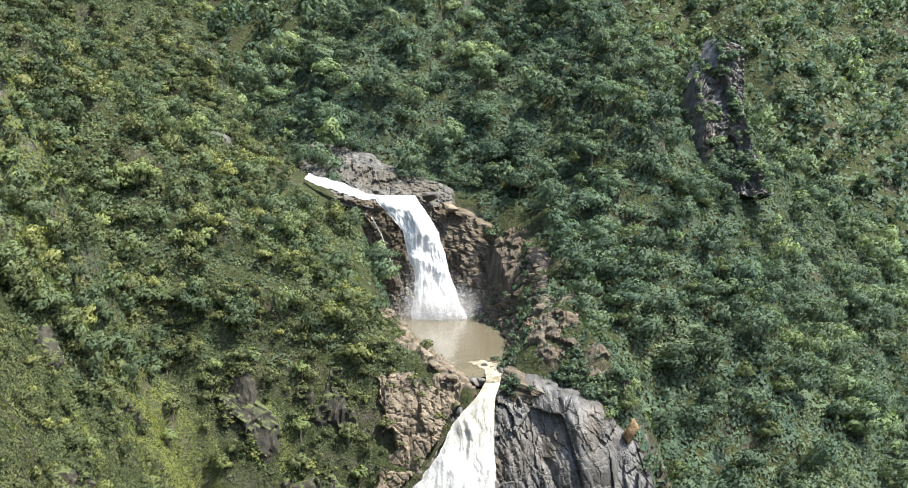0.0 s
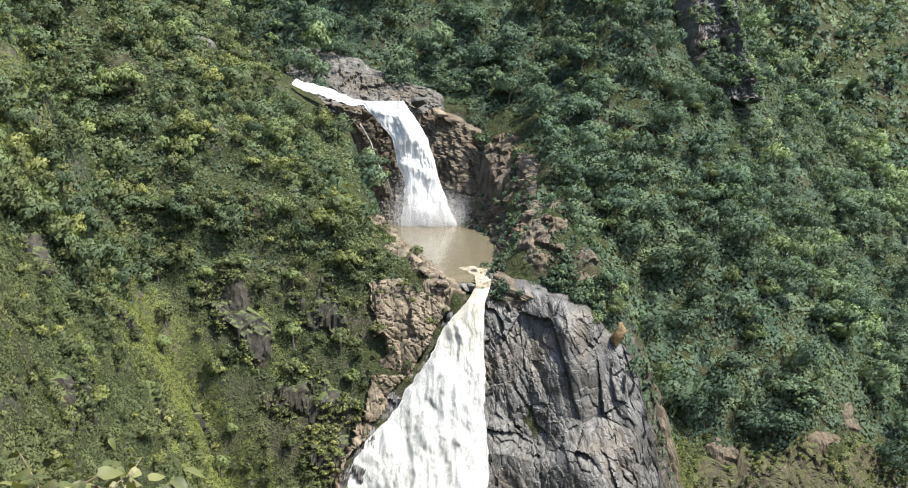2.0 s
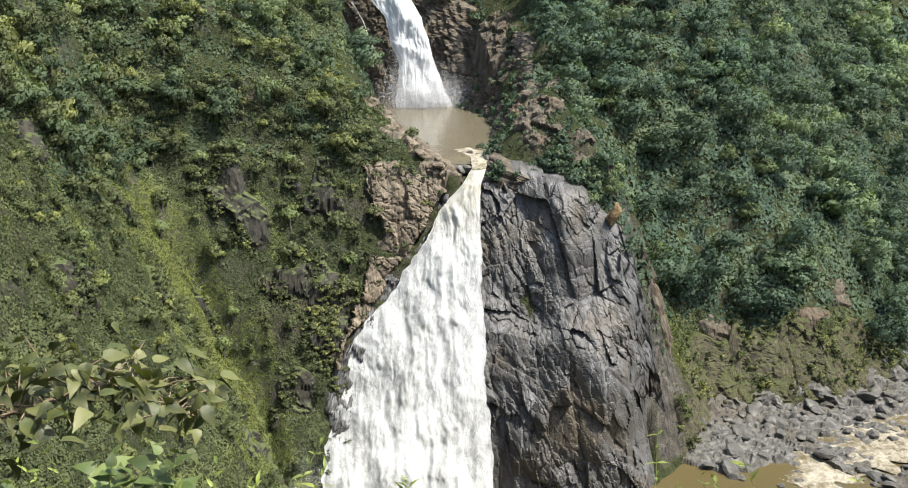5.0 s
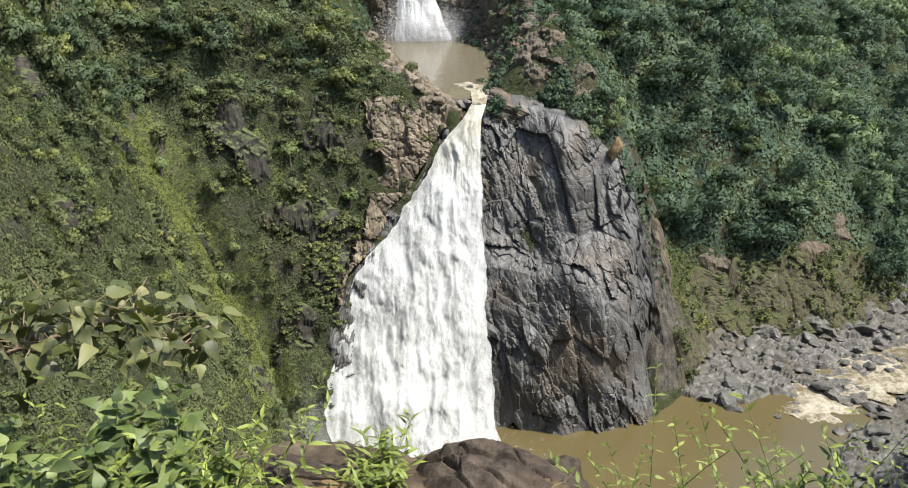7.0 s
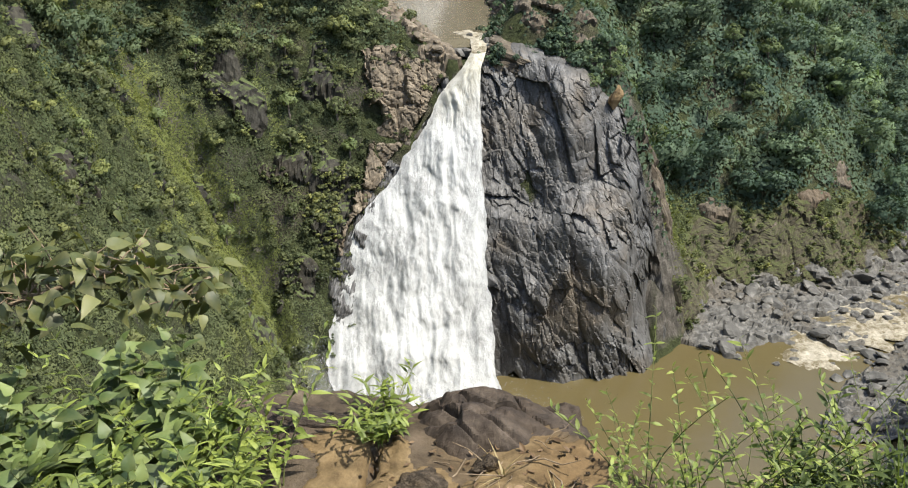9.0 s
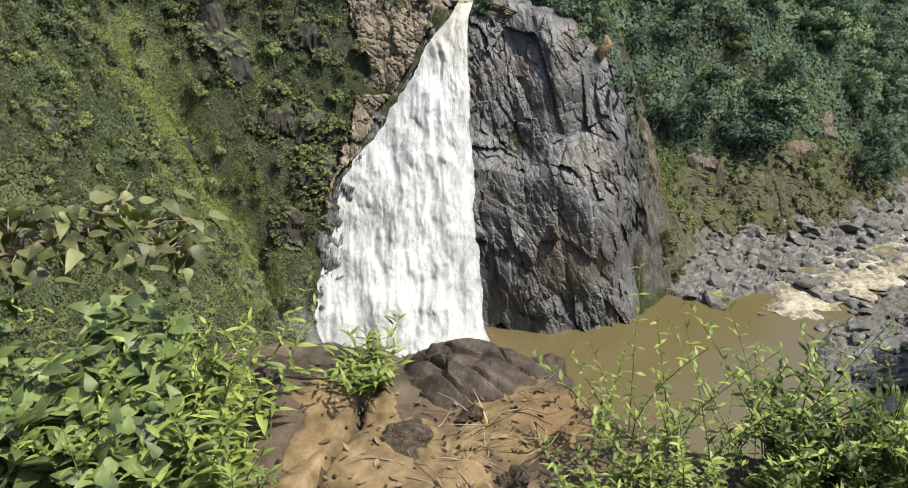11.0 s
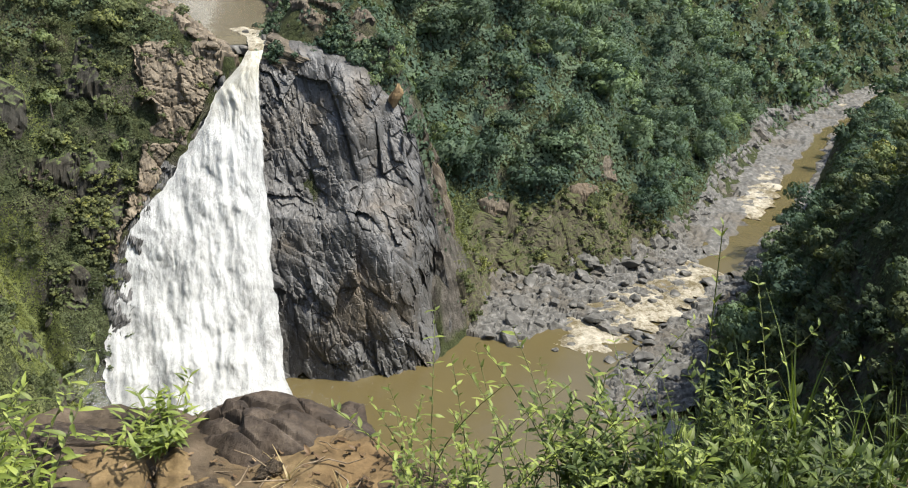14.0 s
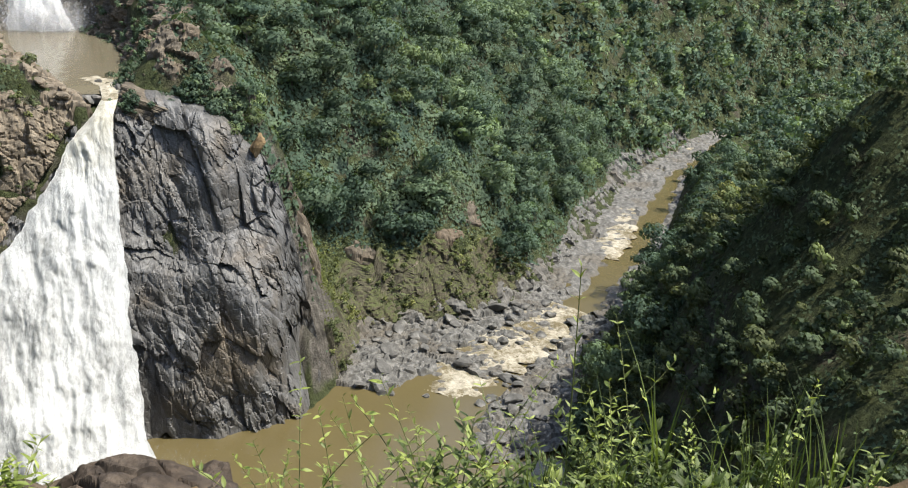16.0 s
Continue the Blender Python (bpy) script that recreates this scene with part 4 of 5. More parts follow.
def on_rock(x, y, z):
    """Bare stone: the dark cliff, the falls' surrounds and the river bed."""
    d, s, _ = beside(x, y, FOOT)
    bare = (d > -40) & (d < 44) & (s > 8) & (s < 112) & (z < np.interp(s, [8, 16, 36, 40, 60, 98, 112], [20, 80, 92, 88, 85, 72, 28]))
    bare &= (x > 6) | tan_zone(x, y, z) | (fall_left(z) - x < 6)
    bare |= z < np.where(np.hypot(x, y) > 520, -1, 7)
    bare |= (s > 112) & (s < 131) & (z < np.interp(s, [112, 118, 125, 131], [78, 72, 52, 16])) & (d > 0) & (d < 34)
    dl, _, _ = beside(x, y, CHANNEL_L)
    bare |= (x > -26) & (x < 24.5) & (y > 252) & (y < 392) & (z < 105) & (dl < 4)
    bare |= (dl > 0) & (dl < 7 + 3 * smooth_noise(x / 5, y / 5, 0, 24)) & (y > 254) & (y < 345)
    dr, _, _ = beside(x, y, CHANNEL_R)
    bare |= (dr < 0) & (-dr < np.interp(y, [255, 270, 300, 340, 380, 392], [4, 8, 12, 15, 19, 22]) + 4 * smooth_noise(x / 6, y / 6, 0, 25)) & (y > 262) & (y < 394) & (z < 128)
    bare |= (x > -74) & (x < 10) & (y > 372) & (y < 404) & (z < 143)
    bare |= (x > 120) & (x < 152) & (y > 438) & (y < 446) & (smooth_noise(x / 3, y / 3, 0, 19) > 0)
    for n in range(len(PATCHES)):
        bare |= patch_reach(x, y, n) < (0.72 if n in (12, 18) else 0.9) + 0.25 * smooth_noise(x / 2.2, y / 2.2, 0, 23)
    return bare


def toward(x, y):
    """Whether the slope faces the ledge, or is flat enough to be seen over."""
    gx_, gy_ = fall_line(x, y)
    z = lie(x, y)
    return (x * gx_ + y * gy_ + (EYE - z)) > -0.25 * np.hypot(x, y)


def left_side(x, y):
    dl, _, _ = beside(x, y, CHANNEL_L)
    return (dl > 0) & (x < 2)


def seam(x, y):
    """How near a place is to the grassy gullies of the left slope: 0 in them, 1 far off."""
    d = np.abs(beside(x, y, GULLY)[0] + 4.5 + 2.5 * smooth_noise(x / 9, y / 9, 0, 34))
    main = np.where((x > -112) & (x < -34) & (y > 196), d / 34, 9)
    return np.minimum(main, 0.16 + np.abs(smooth_noise(y / 24 + 0.035 * x, x / 120, 0, 33)))


def not_left(x, y, z):
    return ~on_rock(x, y, z) & ~left_side(x, y) & (np.hypot(x, y) < 540) & toward(x, y)


def upper_left(x, y, z):
    return ~on_rock(x, y, z) & left_side(x, y) & (z > 88) & (np.hypot(x, y) < 540) & toward(x, y)


def upper_left_trees(x, y, z):
    """The upper slope but for the open bank of the pool."""
    dl, _, _ = beside(x, y, CHANNEL_L)
    return upper_left(x, y, z) & ~((dl < 17 + 6 * smooth_noise(x / 8, y / 8, 0, 28)) & (y > 258) & (y < 360))


def gorge_left(x, y, z):
    return ~on_rock(x, y, z) & (x < 0) & (z < 112) & (seam(x, y) > 0.23 + 0.06 * smooth_noise(x / 5, y / 5, 0, 36))


def toe(x, y):
    """The lower, scrubby strip of the right bank."""
    d, s, _ = beside(x, y, FOOT)
    return (s > 112) & (s < 215) & (d < 19)


def wooded(x, y, z):
    return not_left(x, y, z) & ~toe(x, y)


def spur_side(x, y, z):
    return ~on_rock(x, y, z) & (beside(x, y, BANK_R)[0] < 0) & (np.hypot(x, y) < 330)


x, y, rng = scatter((-200, 330, 180, 540), 5600, 71, wooded)
thicket("forest", "dense green broadleaf forest on steep slopes", x, y, 3.2 + 6.3 * rng.uniform(0, 1, len(x)) ** 1.9, 0.58, 1.1, TREE_LEAF, 72, 0.95, lift=0.55, lobes=11)
# low tone: the shade between the crowns is put into the leaf colour
carpet("undergrowth", "green bushes between the forest trees", (-200, 330, 180, 540), 150000, 171, TREE_LEAF, 0.75, 5.0, 2.2, wooded, 0.24)
carpet("toe_scrub", "yellowish scrub at the foot of the wooded bank", (60, 240, 230, 330), 14000, 186, SHRUB_LEAF, 0.42, 2.6, 1.0, lambda x, y, z: ~on_rock(x, y, z) & toe(x, y))
x, y, rng = scatter((60, 240, 230, 330), 1300, 188, lambda x, y, z: ~on_rock(x, y, z) & toe(x, y) & (z > 10))
thicket("toe_bushes", "green bushes at the foot of the wooded bank", x, y, rng.uniform(0.8, 2.0, len(x)), 0.36, 1.0, SHRUB_LEAF, 189, 0.9)
x, y, rng = scatter((-320, 900, 300, 1100), 22000, 76, lambda x, y, z: ~on_rock(x, y, z) & ((np.hypot(x, y) >= 540) | (x > 330) | (x < -200)) & toward(x, y), 0.05)
thicket("far_forest", "dense green broadleaf forest on far slopes", x, y, 3.4 + 5.2 * rng.uniform(0, 1, len(x)) ** 1.6, 1.45, 1.3, TREE_LEAF, 73, 0.6, lobes=8)
carpet("far_undergrowth", "green bushes between the trees of far slopes", (-320, 900, 300, 1100), 60000, 176, TREE_LEAF, 1.5, 8.0, 2.6, lambda x, y, z: ~on_rock(x, y, z) & ((np.hypot(x, y) >= 540) | (x > 330) | (x < -200)) & toward(x, y))
x, y, rng = scatter((60, 330, 60, 300), 5200, 78, spur_side)
thicket("spur_forest", "dark green bushes and trees on the near spur", x, y, 1.5 + 3.0 * rng.uniform(0, 1, len(x)) ** 1.8, 0.42, 1.2, MIXED_LEAF, 79, 0.9, lift=0.25)
# yellower leaf colour on some spur trees stands in for patches of sunlight
x, y, rng = scatter((60, 330, 60, 300), 1500, 79, spur_side)
thicket("spur_olive_trees", "olive green trees that imitate sunlit patches on the near spur", x, y, 1.6 + 2.6 * rng.uniform(0, 1, len(x)) ** 1.8, 0.42, 1.15, SHRUB_LEAF, 279, 0.9, lift=0.35)
carpet("spur_scrub", "low green bushes on the near spur", (60, 330, 60, 300), 24000, 178, MIXED_LEAF, 0.5, 3.6, 1.5, spur_side)
x, y, rng = scatter((-260, 5, 200, 530), 3300, 80, upper_left_trees)
thicket("left_forest", "mixed green trees on the upper slope", x, y, 2.2 + 4.4 * rng.uniform(0, 1, len(x)) ** 1.8, 0.46, 1.15, MIXED_LEAF, 82, 0.95, lift=0.3, lobes=8)
x, y, rng = scatter((-260, 5, 200, 530), 4000, 280, upper_left_trees)
thicket("left_olive_trees", "olive and yellowish trees on the upper slope", x, y, 1.7 + 3.4 * rng.uniform(0, 1, len(x)) ** 1.8, 0.44, 1.1, SHRUB_LEAF, 282, 0.95, lift=0.3, lobes=8)
carpet("left_undergrowth", "olive bushes between the trees of the upper slope", (-260, 5, 200, 530), 60000, 180, MIXED_LEAF, 0.5, 3.4, 1.6, upper_left)
x, y, rng = scatter((-150, 5, 60, 300), 6500, 74, lambda x, y, z: gorge_left(x, y, z) & (smooth_noise(x / 14, y / 14, z / 14, 81) > -0.35))
thicket("scrub", "green and olive shrubs on a steep slope", x, y, 0.8 + 2.3 * rng.uniform(0, 1, len(x)) ** 2.0, 0.29, 1.0, SHRUB_LEAF, 75, 0.9, lift=0.2, lobes=8)
carpet("low_scrub", "low olive scrub on a steep slope", (-150, 5, 60, 300), 150000, 174, SHRUB_LEAF, 0.27, 2.6, 1.2, lambda x, y, z: gorge_left(x, y, z) | (~on_rock(x, y, z) & (x < 0) & (z < 112) & (smooth_noise(x / 3, y / 3, z / 3, 86) > 0.5)))


def grass_cover(name, label, box, count, seed, tall, keep):
    """Tufts of long grass, a few blades each, bent over downhill."""
    x, y, rng = scatter(box, count, seed, lambda x, y, z: (z > 7) & (z < 140) & keep(x, y))
    n = 9
    x, y = np.repeat(x, n) + rng.normal(scale=0.45, size=len(x) * n), np.repeat(y, n) + rng.normal(scale=0.45, size=len(y) * n)
    z = lie(x, y) - 0.1
    a, h, w = rng.uniform(0, 2 * np.pi, len(x)), rng.uniform(0.6, 1.3, len(x)) * tall, rng.uniform(0.14, 0.3, len(x))
    bx, by = np.cos(a) * w, np.sin(a) * w
    lx, ly = rng.normal(scale=0.4, size=len(x)) + 0.6, rng.normal(scale=0.4, size=len(x)) - 0.45
    q = np.stack([np.stack([x - bx, y - by, z], 1), np.stack([x + bx, y + by, z], 1), np.stack([x + lx * h, y + ly * h, z + h * 0.55], 1)], 1)
    ob = new(name, mesh_of(name, q.reshape(-1, 3), np.arange(3 * len(q)).reshape(-1, 3), GRASS))
    return tagged(ob, label, "grass", kind="stuff")


def hanging(name, label, source, share, size, seed, material):
    """Bushes rooted in the ledges of a rock face."""
    rng = np.random.default_rng(seed)
    me = bpy.data.objects[source].data
    co = np.empty(3 * len(me.vertices))
    me.vertices.foreach_get("co", co)
    co = co.reshape(-1, 3)
    ok = (smooth_noise(co[:, 0] / 5, co[:, 1] / 5, co[:, 2] / 7, seed) > 0.05) & (rng.uniform(0, 1, len(co)) < share)
    co = co[ok]
    if len(co) > 3:
        thicket(name, label, co[:, 0], co[:, 1], rng.uniform(*size, len(co)), 0.34, 1.1, material, seed + 1, 0.8, 2, height=co[:, 2] - 0.4)


hanging("crag_bushes", "bushes and small trees clinging to the crag", "crag", 0.13, (1.2, 3.2), 401, TREE_LEAF)
hanging("wall_scrub", "olive shrubs rooted in the mossy rock wall of the bank", "bank_wall", 0.05, (0.5, 1.5), 431, SHRUB_LEAF)
hanging("bank_bushes", "bushes overhanging the rock bank of the upper pool", "cliff_pool", 0.05, (0.8, 1.9), 403, TREE_LEAF)
hanging("cliff_top_bushes", "bushes on the brown rock wall above the cliff", "rock_band.012", 0.3, (0.8, 1.8), 405, TREE_LEAF)
hanging("pool_shrubs", "low olive shrubs among the tan rocks of the bank", "rock_band.019", 0.015, (0.5, 1.2), 409, SHRUB_LEAF)
hanging("pool_shrubs", "low olive shrubs among the tan rocks of the bank", "rock_band.020", 0.02, (0.6, 1.5), 411, SHRUB_LEAF)
for n, source in enumerate(["rock_band"] + ["rock_band.%03d" % k for k in range(1, 12)]):
    hanging("rock_shrubs", "shrubs rooted in dark mossy rock", source, 0.3, (0.4, 1.5), 420 + 2 * n, SHRUB_LEAF)
hanging("tan_rock_bushes", "olive shrubs growing on the tan rock", "cliff_tan", 0.016, (0.5, 1.5), 407, SHRUB_LEAF)

GRASS = leaf_material("long_grass", (0.115, 0.138, 0.05), (0.145, 0.17, 0.062), (0.175, 0.2, 0.078), 0.1, 0.25, 0.1)
grass_cover("slope_grass", "yellow-green grass in gullies of the slope", (-150, 5, 60, 300), 22000, 83, 0.9, lambda x, y: seam(x, y) < 0.2)
carpet("gully_grass", "bright green grass filling the main gully", (-114, -34, 194, 250), 42000, 84, GRASS, 0.24, 1.8, 0.5, lambda x, y, z: ~on_rock(x, y, z) & (z > 7) & (seam(x, y) < 0.3))
grass_cover("bank_grass", "yellow-green grass between rock ledges of the bank", (60, 240, 230, 330), 9000, 86, 1.0, toe)
grass_cover("pool_grass", "grass on the bank above the upper pool", (-60, 4, 250, 350), 9000, 87, 0.9, lambda x, y: (beside(x, y, CHANNEL_L)[0] > 7) & (beside(x, y, CHANNEL_L)[0] < 26) & (y > 268))


def spray(name, label, centre, spread, count, seed, drop=0.2):
    """Drops of spray, thick at the heart and thinning outward."""
    rng = np.random.default_rng(seed)
    c = np.array(centre) + rng.normal(size=(count, 3)) * spread
    c[:, 2] = centre[2] + np.abs(c[:, 2] - centre[2])
    s = rng.uniform(0.3, 1.0, (count, 1)) * drop
    t1, t2 = rng.normal(size=(count, 3)), rng.normal(size=(count, 3))
    t1 /= np.linalg.norm(t1, axis=1)[:, None]
    t2 /= np.linalg.norm(t2, axis=1)[:, None]
    q = np.stack([c + t1 * s, c + t2 * s, c - (t1 + t2) * s * 0.6], 1)
    ob = new(name, mesh_of(name, q.reshape(-1, 3), np.arange(3 * count).reshape(-1, 3), SPRAY))
    return tagged(ob, label, "spray", kind="stuff")


SPRAY, snt, sb = shader("spray_drops", 0.5, 0.2)
sb.inputs["Base Color"].default_value = (0.75, 0.75, 0.75, 1)
mist = put(snt, "MixShader", Fac=0.3)
snt.links.new(put(snt, "BsdfTransparent").outputs["BSDF"], mist.inputs[1])
snt.links.new(sb.outputs["BSDF"], mist.inputs[2])
snt.links.new(mist.outputs["Shader"], snt.nodes["Material Output"].inputs["Surface"])
spray("spray", "white spray at the foot of the main fall", (-8, 207, 0), (14, 4.0, 4.5), 20000, 101, 0.26)
spray("spray", "fine spray along the ragged edge of the main fall", (-24, 224, 14), (6, 5, 16), 5000, 106, 0.14)
spray("spray", "spray drifting beside the foot of the main fall", (-33, 209, 3), (3.0, 3, 9), 16000, 102, 0.17)
spray("spray", "spray spreading over the lower pool", (16, 207, 0), (5, 4, 2.0), 3500, 104, 0.16)
spray("spray", "white spray at the foot of the upper fall", (-5, 371, 84.5), (7.5, 2.5, 6), 60000, 103, 0.26)
spray("spray", "fine spray over the wet slab beside the upper fall", (-14, 374, 88), (3, 2, 12), 12000, 105, 0.22)

# ---- single trees ----


def limb_mesh(points, radii, sides=6):
    """A bent tapering tube as vertices and quads."""
    pts, verts = np.array(points, float), []
    for n, p in enumerate(pts):
        way = pts[min(n + 1, len(pts) - 1)] - pts[max(n - 1, 0)]
        way /= np.linalg.norm(way) + 1e-9
        u = np.cross(way, (0.31, 0.9, 0.3))
        u /= np.linalg.norm(u)
        v = np.cross(way, u)
        for k in range(sides):
            a = 2 * np.pi * k / sides
            verts.append(p + radii[n] * (np.cos(a) * u + np.sin(a) * v))
    faces = []
    for n in range(len(pts) - 1):
        for k in range(sides):
            faces.append((n * sides + k, n * sides + (k + 1) % sides, (n + 1) * sides + (k + 1) % sides, (n + 1) * sides + k))
    return np.array(verts), np.array(faces)


def tube(name, points, radii, material, parent, sides=6):
    v, f = limb_mesh(points, radii, sides)
    ob = new(name, mesh_of(name, v, f, material, True))
    ob.parent = parent
    return ob


def tree(seed, radius, height, leaves, material, label):
    """One broadleaf tree: trunk, limbs and a crown of leaf clumps; its base is at the origin."""
    rng = np.random.default_rng(seed)
    root = new("tree")
    tagged(root, label, "tree", "trees on the slopes")
    lean = rng.normal(scale=0.5, size=2)
    top = height * 0.75
    tube("trunk", [(0, 0, -1.5), (lean[0] * 0.3, lean[1] * 0.3, top * 0.5), (lean[0], lean[1], top)], [0.32, 0.22, 0.1], BARK, root)
    for k in range(4):
        a = 2 * np.pi * (k + rng.uniform(0, 0.6)) / 4
        r = radius * rng.uniform(0.5, 0.75)
        b = top * rng.uniform(0.45, 0.7)
        tube("limb", [(lean[0] * 0.5, lean[1] * 0.5, b), (0.5 * r * np.cos(a), 0.5 * r * np.sin(a), b + 0.25 * radius), (r * np.cos(a), r * np.sin(a), b + 0.45 * radius)], [0.13, 0.09, 0.04], BARK, root, 5)
    q, f, o = crown_proto(leaves, rng, 0.4 / radius, 1.05, 9)
    crown = new("crown", mesh_of("crown", q * radius + (0, 0, height - radius * 1.25), f, material, True, o, np.full(len(q), rng.uniform(0.3, 0.8))))
    crown.parent = root
    return root


def plant_trees(kinds, box, count, seed, keep):
    x, y, rng = scatter(box, count, seed, keep)
    for n in range(len(x)):
        z = float(land(x[n], y[n]))
        m = Matrix.Translation((x[n], y[n], z)) @ Matrix.Rotation(rng.uniform(0, 6.28), 4, "Z") @ Matrix.Scale(rng.uniform(0.75, 1.2), 4)
        k = kinds[rng.integers(0, len(kinds))]
        made = copy_thing(k, m)
        made.scale = m.to_scale()


PALE_LEAF = leaf_material("pale_leaf", (0.09, 0.12, 0.065), (0.11, 0.145, 0.075), (0.13, 0.165, 0.085), 0.3, 0.25, 0.1, plant=True)
kinds = [
    tree(201, 4.6, 9.5, 555, TREE_LEAF, "tall green broadleaf tree rising above the forest"),
    tree(202, 5.2, 8.5, 709, PALE_LEAF, "broad pale green tree with a domed crown"),
    tree(203, 3.6, 9.0, 340, TREE_LEAF, "slender dark green forest tree"),
    tree(204, 4.2, 7.5, 463, PALE_LEAF, "pale yellowish green tree in leaf"),
]
for n, k in enumerate(kinds):
    sx, sy = ((64, 372), (96, 350), (40, 345), (88, 420))[n]
    k.location = (sx, sy, float(land(sx, sy)))
plant_trees(kinds, (-5, 330, 225, 430), 420, 205, lambda x, y, z: ~on_rock(x, y, z) & ~left_side(x, y) & (z > 25) & (np.hypot(x, y) < 430) & toward(x, y))
small = [tree(206, 2.6, 5.0, 177, PALE_LEAF, "small pale green tree among scrub"), tree(207, 3.0, 5.5, 236, SHRUB_LEAF, "small olive green tree among scrub")]
small[0].location, small[1].location = (-70, 300, float(land(-70, 300))), (-62, 330, float(land(-62, 330)))
plant_trees(small, (-190, 0, 150, 420), 330, 208, lambda x, y, z: ~on_rock(x, y, z) & left_side(x, y) & (z > 40) & toward(x, y))

# ---- boulders ----


def boulder_mesh(seed, material, rough=0.35, detail=2, craggy=0.0):
    """A worn angular stone, 1 m in radius."""
    rng = np.random.default_rng(seed)
    bm = bmesh.new()
    bmesh.ops.create_icosphere(bm, subdivisions=detail, radius=1.0)
    cuts = rng.normal(size=(15, 3))
    cuts /= np.linalg.norm(cuts, axis=1)[:, None]
    depth = rng.uniform(0.5, 0.8, 15)
    for v in bm.verts:
        p = np.array(v.co)
        for c, d in zip(cuts, depth):
            over = p @ c - d
            if over > 0:
                p = p - c * over * 0.92
        v.co = Vector(p) + 0.05 * noise.noise_vector(Vector(p) * 3.0) * rough * 3
        v.co *= 1 + craggy * (noise.noise(Vector(p) * 1.6 + Vector((seed, 0, 0))) + 0.5 * noise.noise(Vector(p) * 4.0) + 0.25 * noise.noise(Vector(p) * 10.0))
    me = bpy.data.meshes.new("boulder")
    bm.to_mesh(me)
    bm.free()
    me.materials.append(material)
    return me


STONES = [boulder_mesh(300 + k, GREY) for k in range(7)]
TAN_STONES = [boulder_mesh(320 + k, TAN) for k in range(4)]


def boulder(mesh, at, size, turn, label, group):
    ob = new("boulder", mesh)
    ob.matrix_world = Matrix.Translation(at) @ Euler(turn).to_matrix().to_4x4() @ Matrix.Diagonal((*size, 1))
    return tagged(ob, label, "boulder", group)


rng = np.random.default_rng(330)
made = 0
while made < 170:
    bx, by = rng.uniform(68, 165), rng.uniform(196, 286)
    h = float(shelf_height(np.array(bx), np.array(by)))
    if h < -3.9 or h > -0.2 and rng.uniform() < 0.45:
        continue
    r = rng.uniform(0.3, 1.0) ** 2.5 * 3.0 + 0.5
    z = float(river_level(np.array(bx), np.array(by))) + max(h + 1.0, -0.3) + 0.15 * r
    boulder(STONES[rng.integers(0, 7)], (bx, by, z), (r * rng.uniform(0.9, 1.5), r * rng.uniform(0.8, 1.2), r * rng.uniform(0.4, 0.65)), (rng.uniform(-0.3, 0.3), rng.uniform(-0.3, 0.3), rng.uniform(0, 6.28)), "grey angular boulder on the river's rock shelf", "boulders by the river")
    made += 1
for k in range(40):
    t = rng.uniform(0, 1)
    bx, by = 98 + 60 * t + rng.normal(scale=6), 230 + 46 * t + rng.normal(scale=6)
    r = rng.uniform(0.6, 1.7)
    boulder(STONES[rng.integers(0, 7)], (bx, by, float(river_level(np.array(bx), np.array(by))) + 0.1 * r), (r * 1.3, r, r * 0.7), (0.2, 0.1, rng.uniform(0, 6.28)), "wet brown-grey boulder standing in the rapid", "boulders in the rapid")
for k in range(34):
    t, w = rng.uniform(0, 1), rng.uniform(0, 9)
    bx, by = 3 - 24 * t - 0.8 * w, 258 + 62 * t - 0.4 * w
    r = rng.uniform(0.6, 1.9)
    boulder(TAN_STONES[k % 4], (bx, by, max(float(land(bx, by)), 84.4) + 0.9), (r * 1.3, r, r * 0.7), (0.3, 0.2, rng.uniform(0, 6.28)), "tan angular rock on the pool's bank", "boulders at the upper pool")
for bx, by, bz, r, mesh, label in [
    (18.5, 273, 85.2, 3.2, STONES[2], "large dark boulder at the lip of the fall"), (13.5, 270, 84.6, 1.5, STONES[1], "small wet boulder in the outlet"),
    (9, 279, 84.6, 1.3, STONES[4], "small wet boulder in the outlet"), (14.5, 279, 84.6, 1.6, STONES[5], "wet boulder in the outlet"), (22, 280, 85, 2.2, STONES[3], "dark boulder at the pool's edge"),
    (-7, 277, 85.4, 2.4, TAN_STONES[0], "tan boulder on the pool's bank"), (-12, 284, 86, 2.0, TAN_STONES[1], "tan boulder on the pool's bank"), (-3, 270, 85, 2.2, TAN_STONES[2], "tan boulder beside the lip"),
    (-16, 296, 85.6, 2.6, TAN_STONES[3], "pale tan boulder on the pool's bank"), (-9, 291, 84.6, 1.0, STONES[0], "small stone in the shallow pool"), (-14, 308, 84.5, 0.9, STONES[6], "small stone in the shallow pool"),
    (-9, 387, 132.5, 4.0, STONES[3], "rounded grey boulder beside the upper fall"), (-2, 386, 128, 3.6, TAN_STONES[1], "brown boulder beside the upper fall"),
]:
    boulder(mesh, (bx, by, bz), (r * 1.25, r, r * 0.75), (0.1, 0.15, r * 7), label, "boulders at the upper pool")

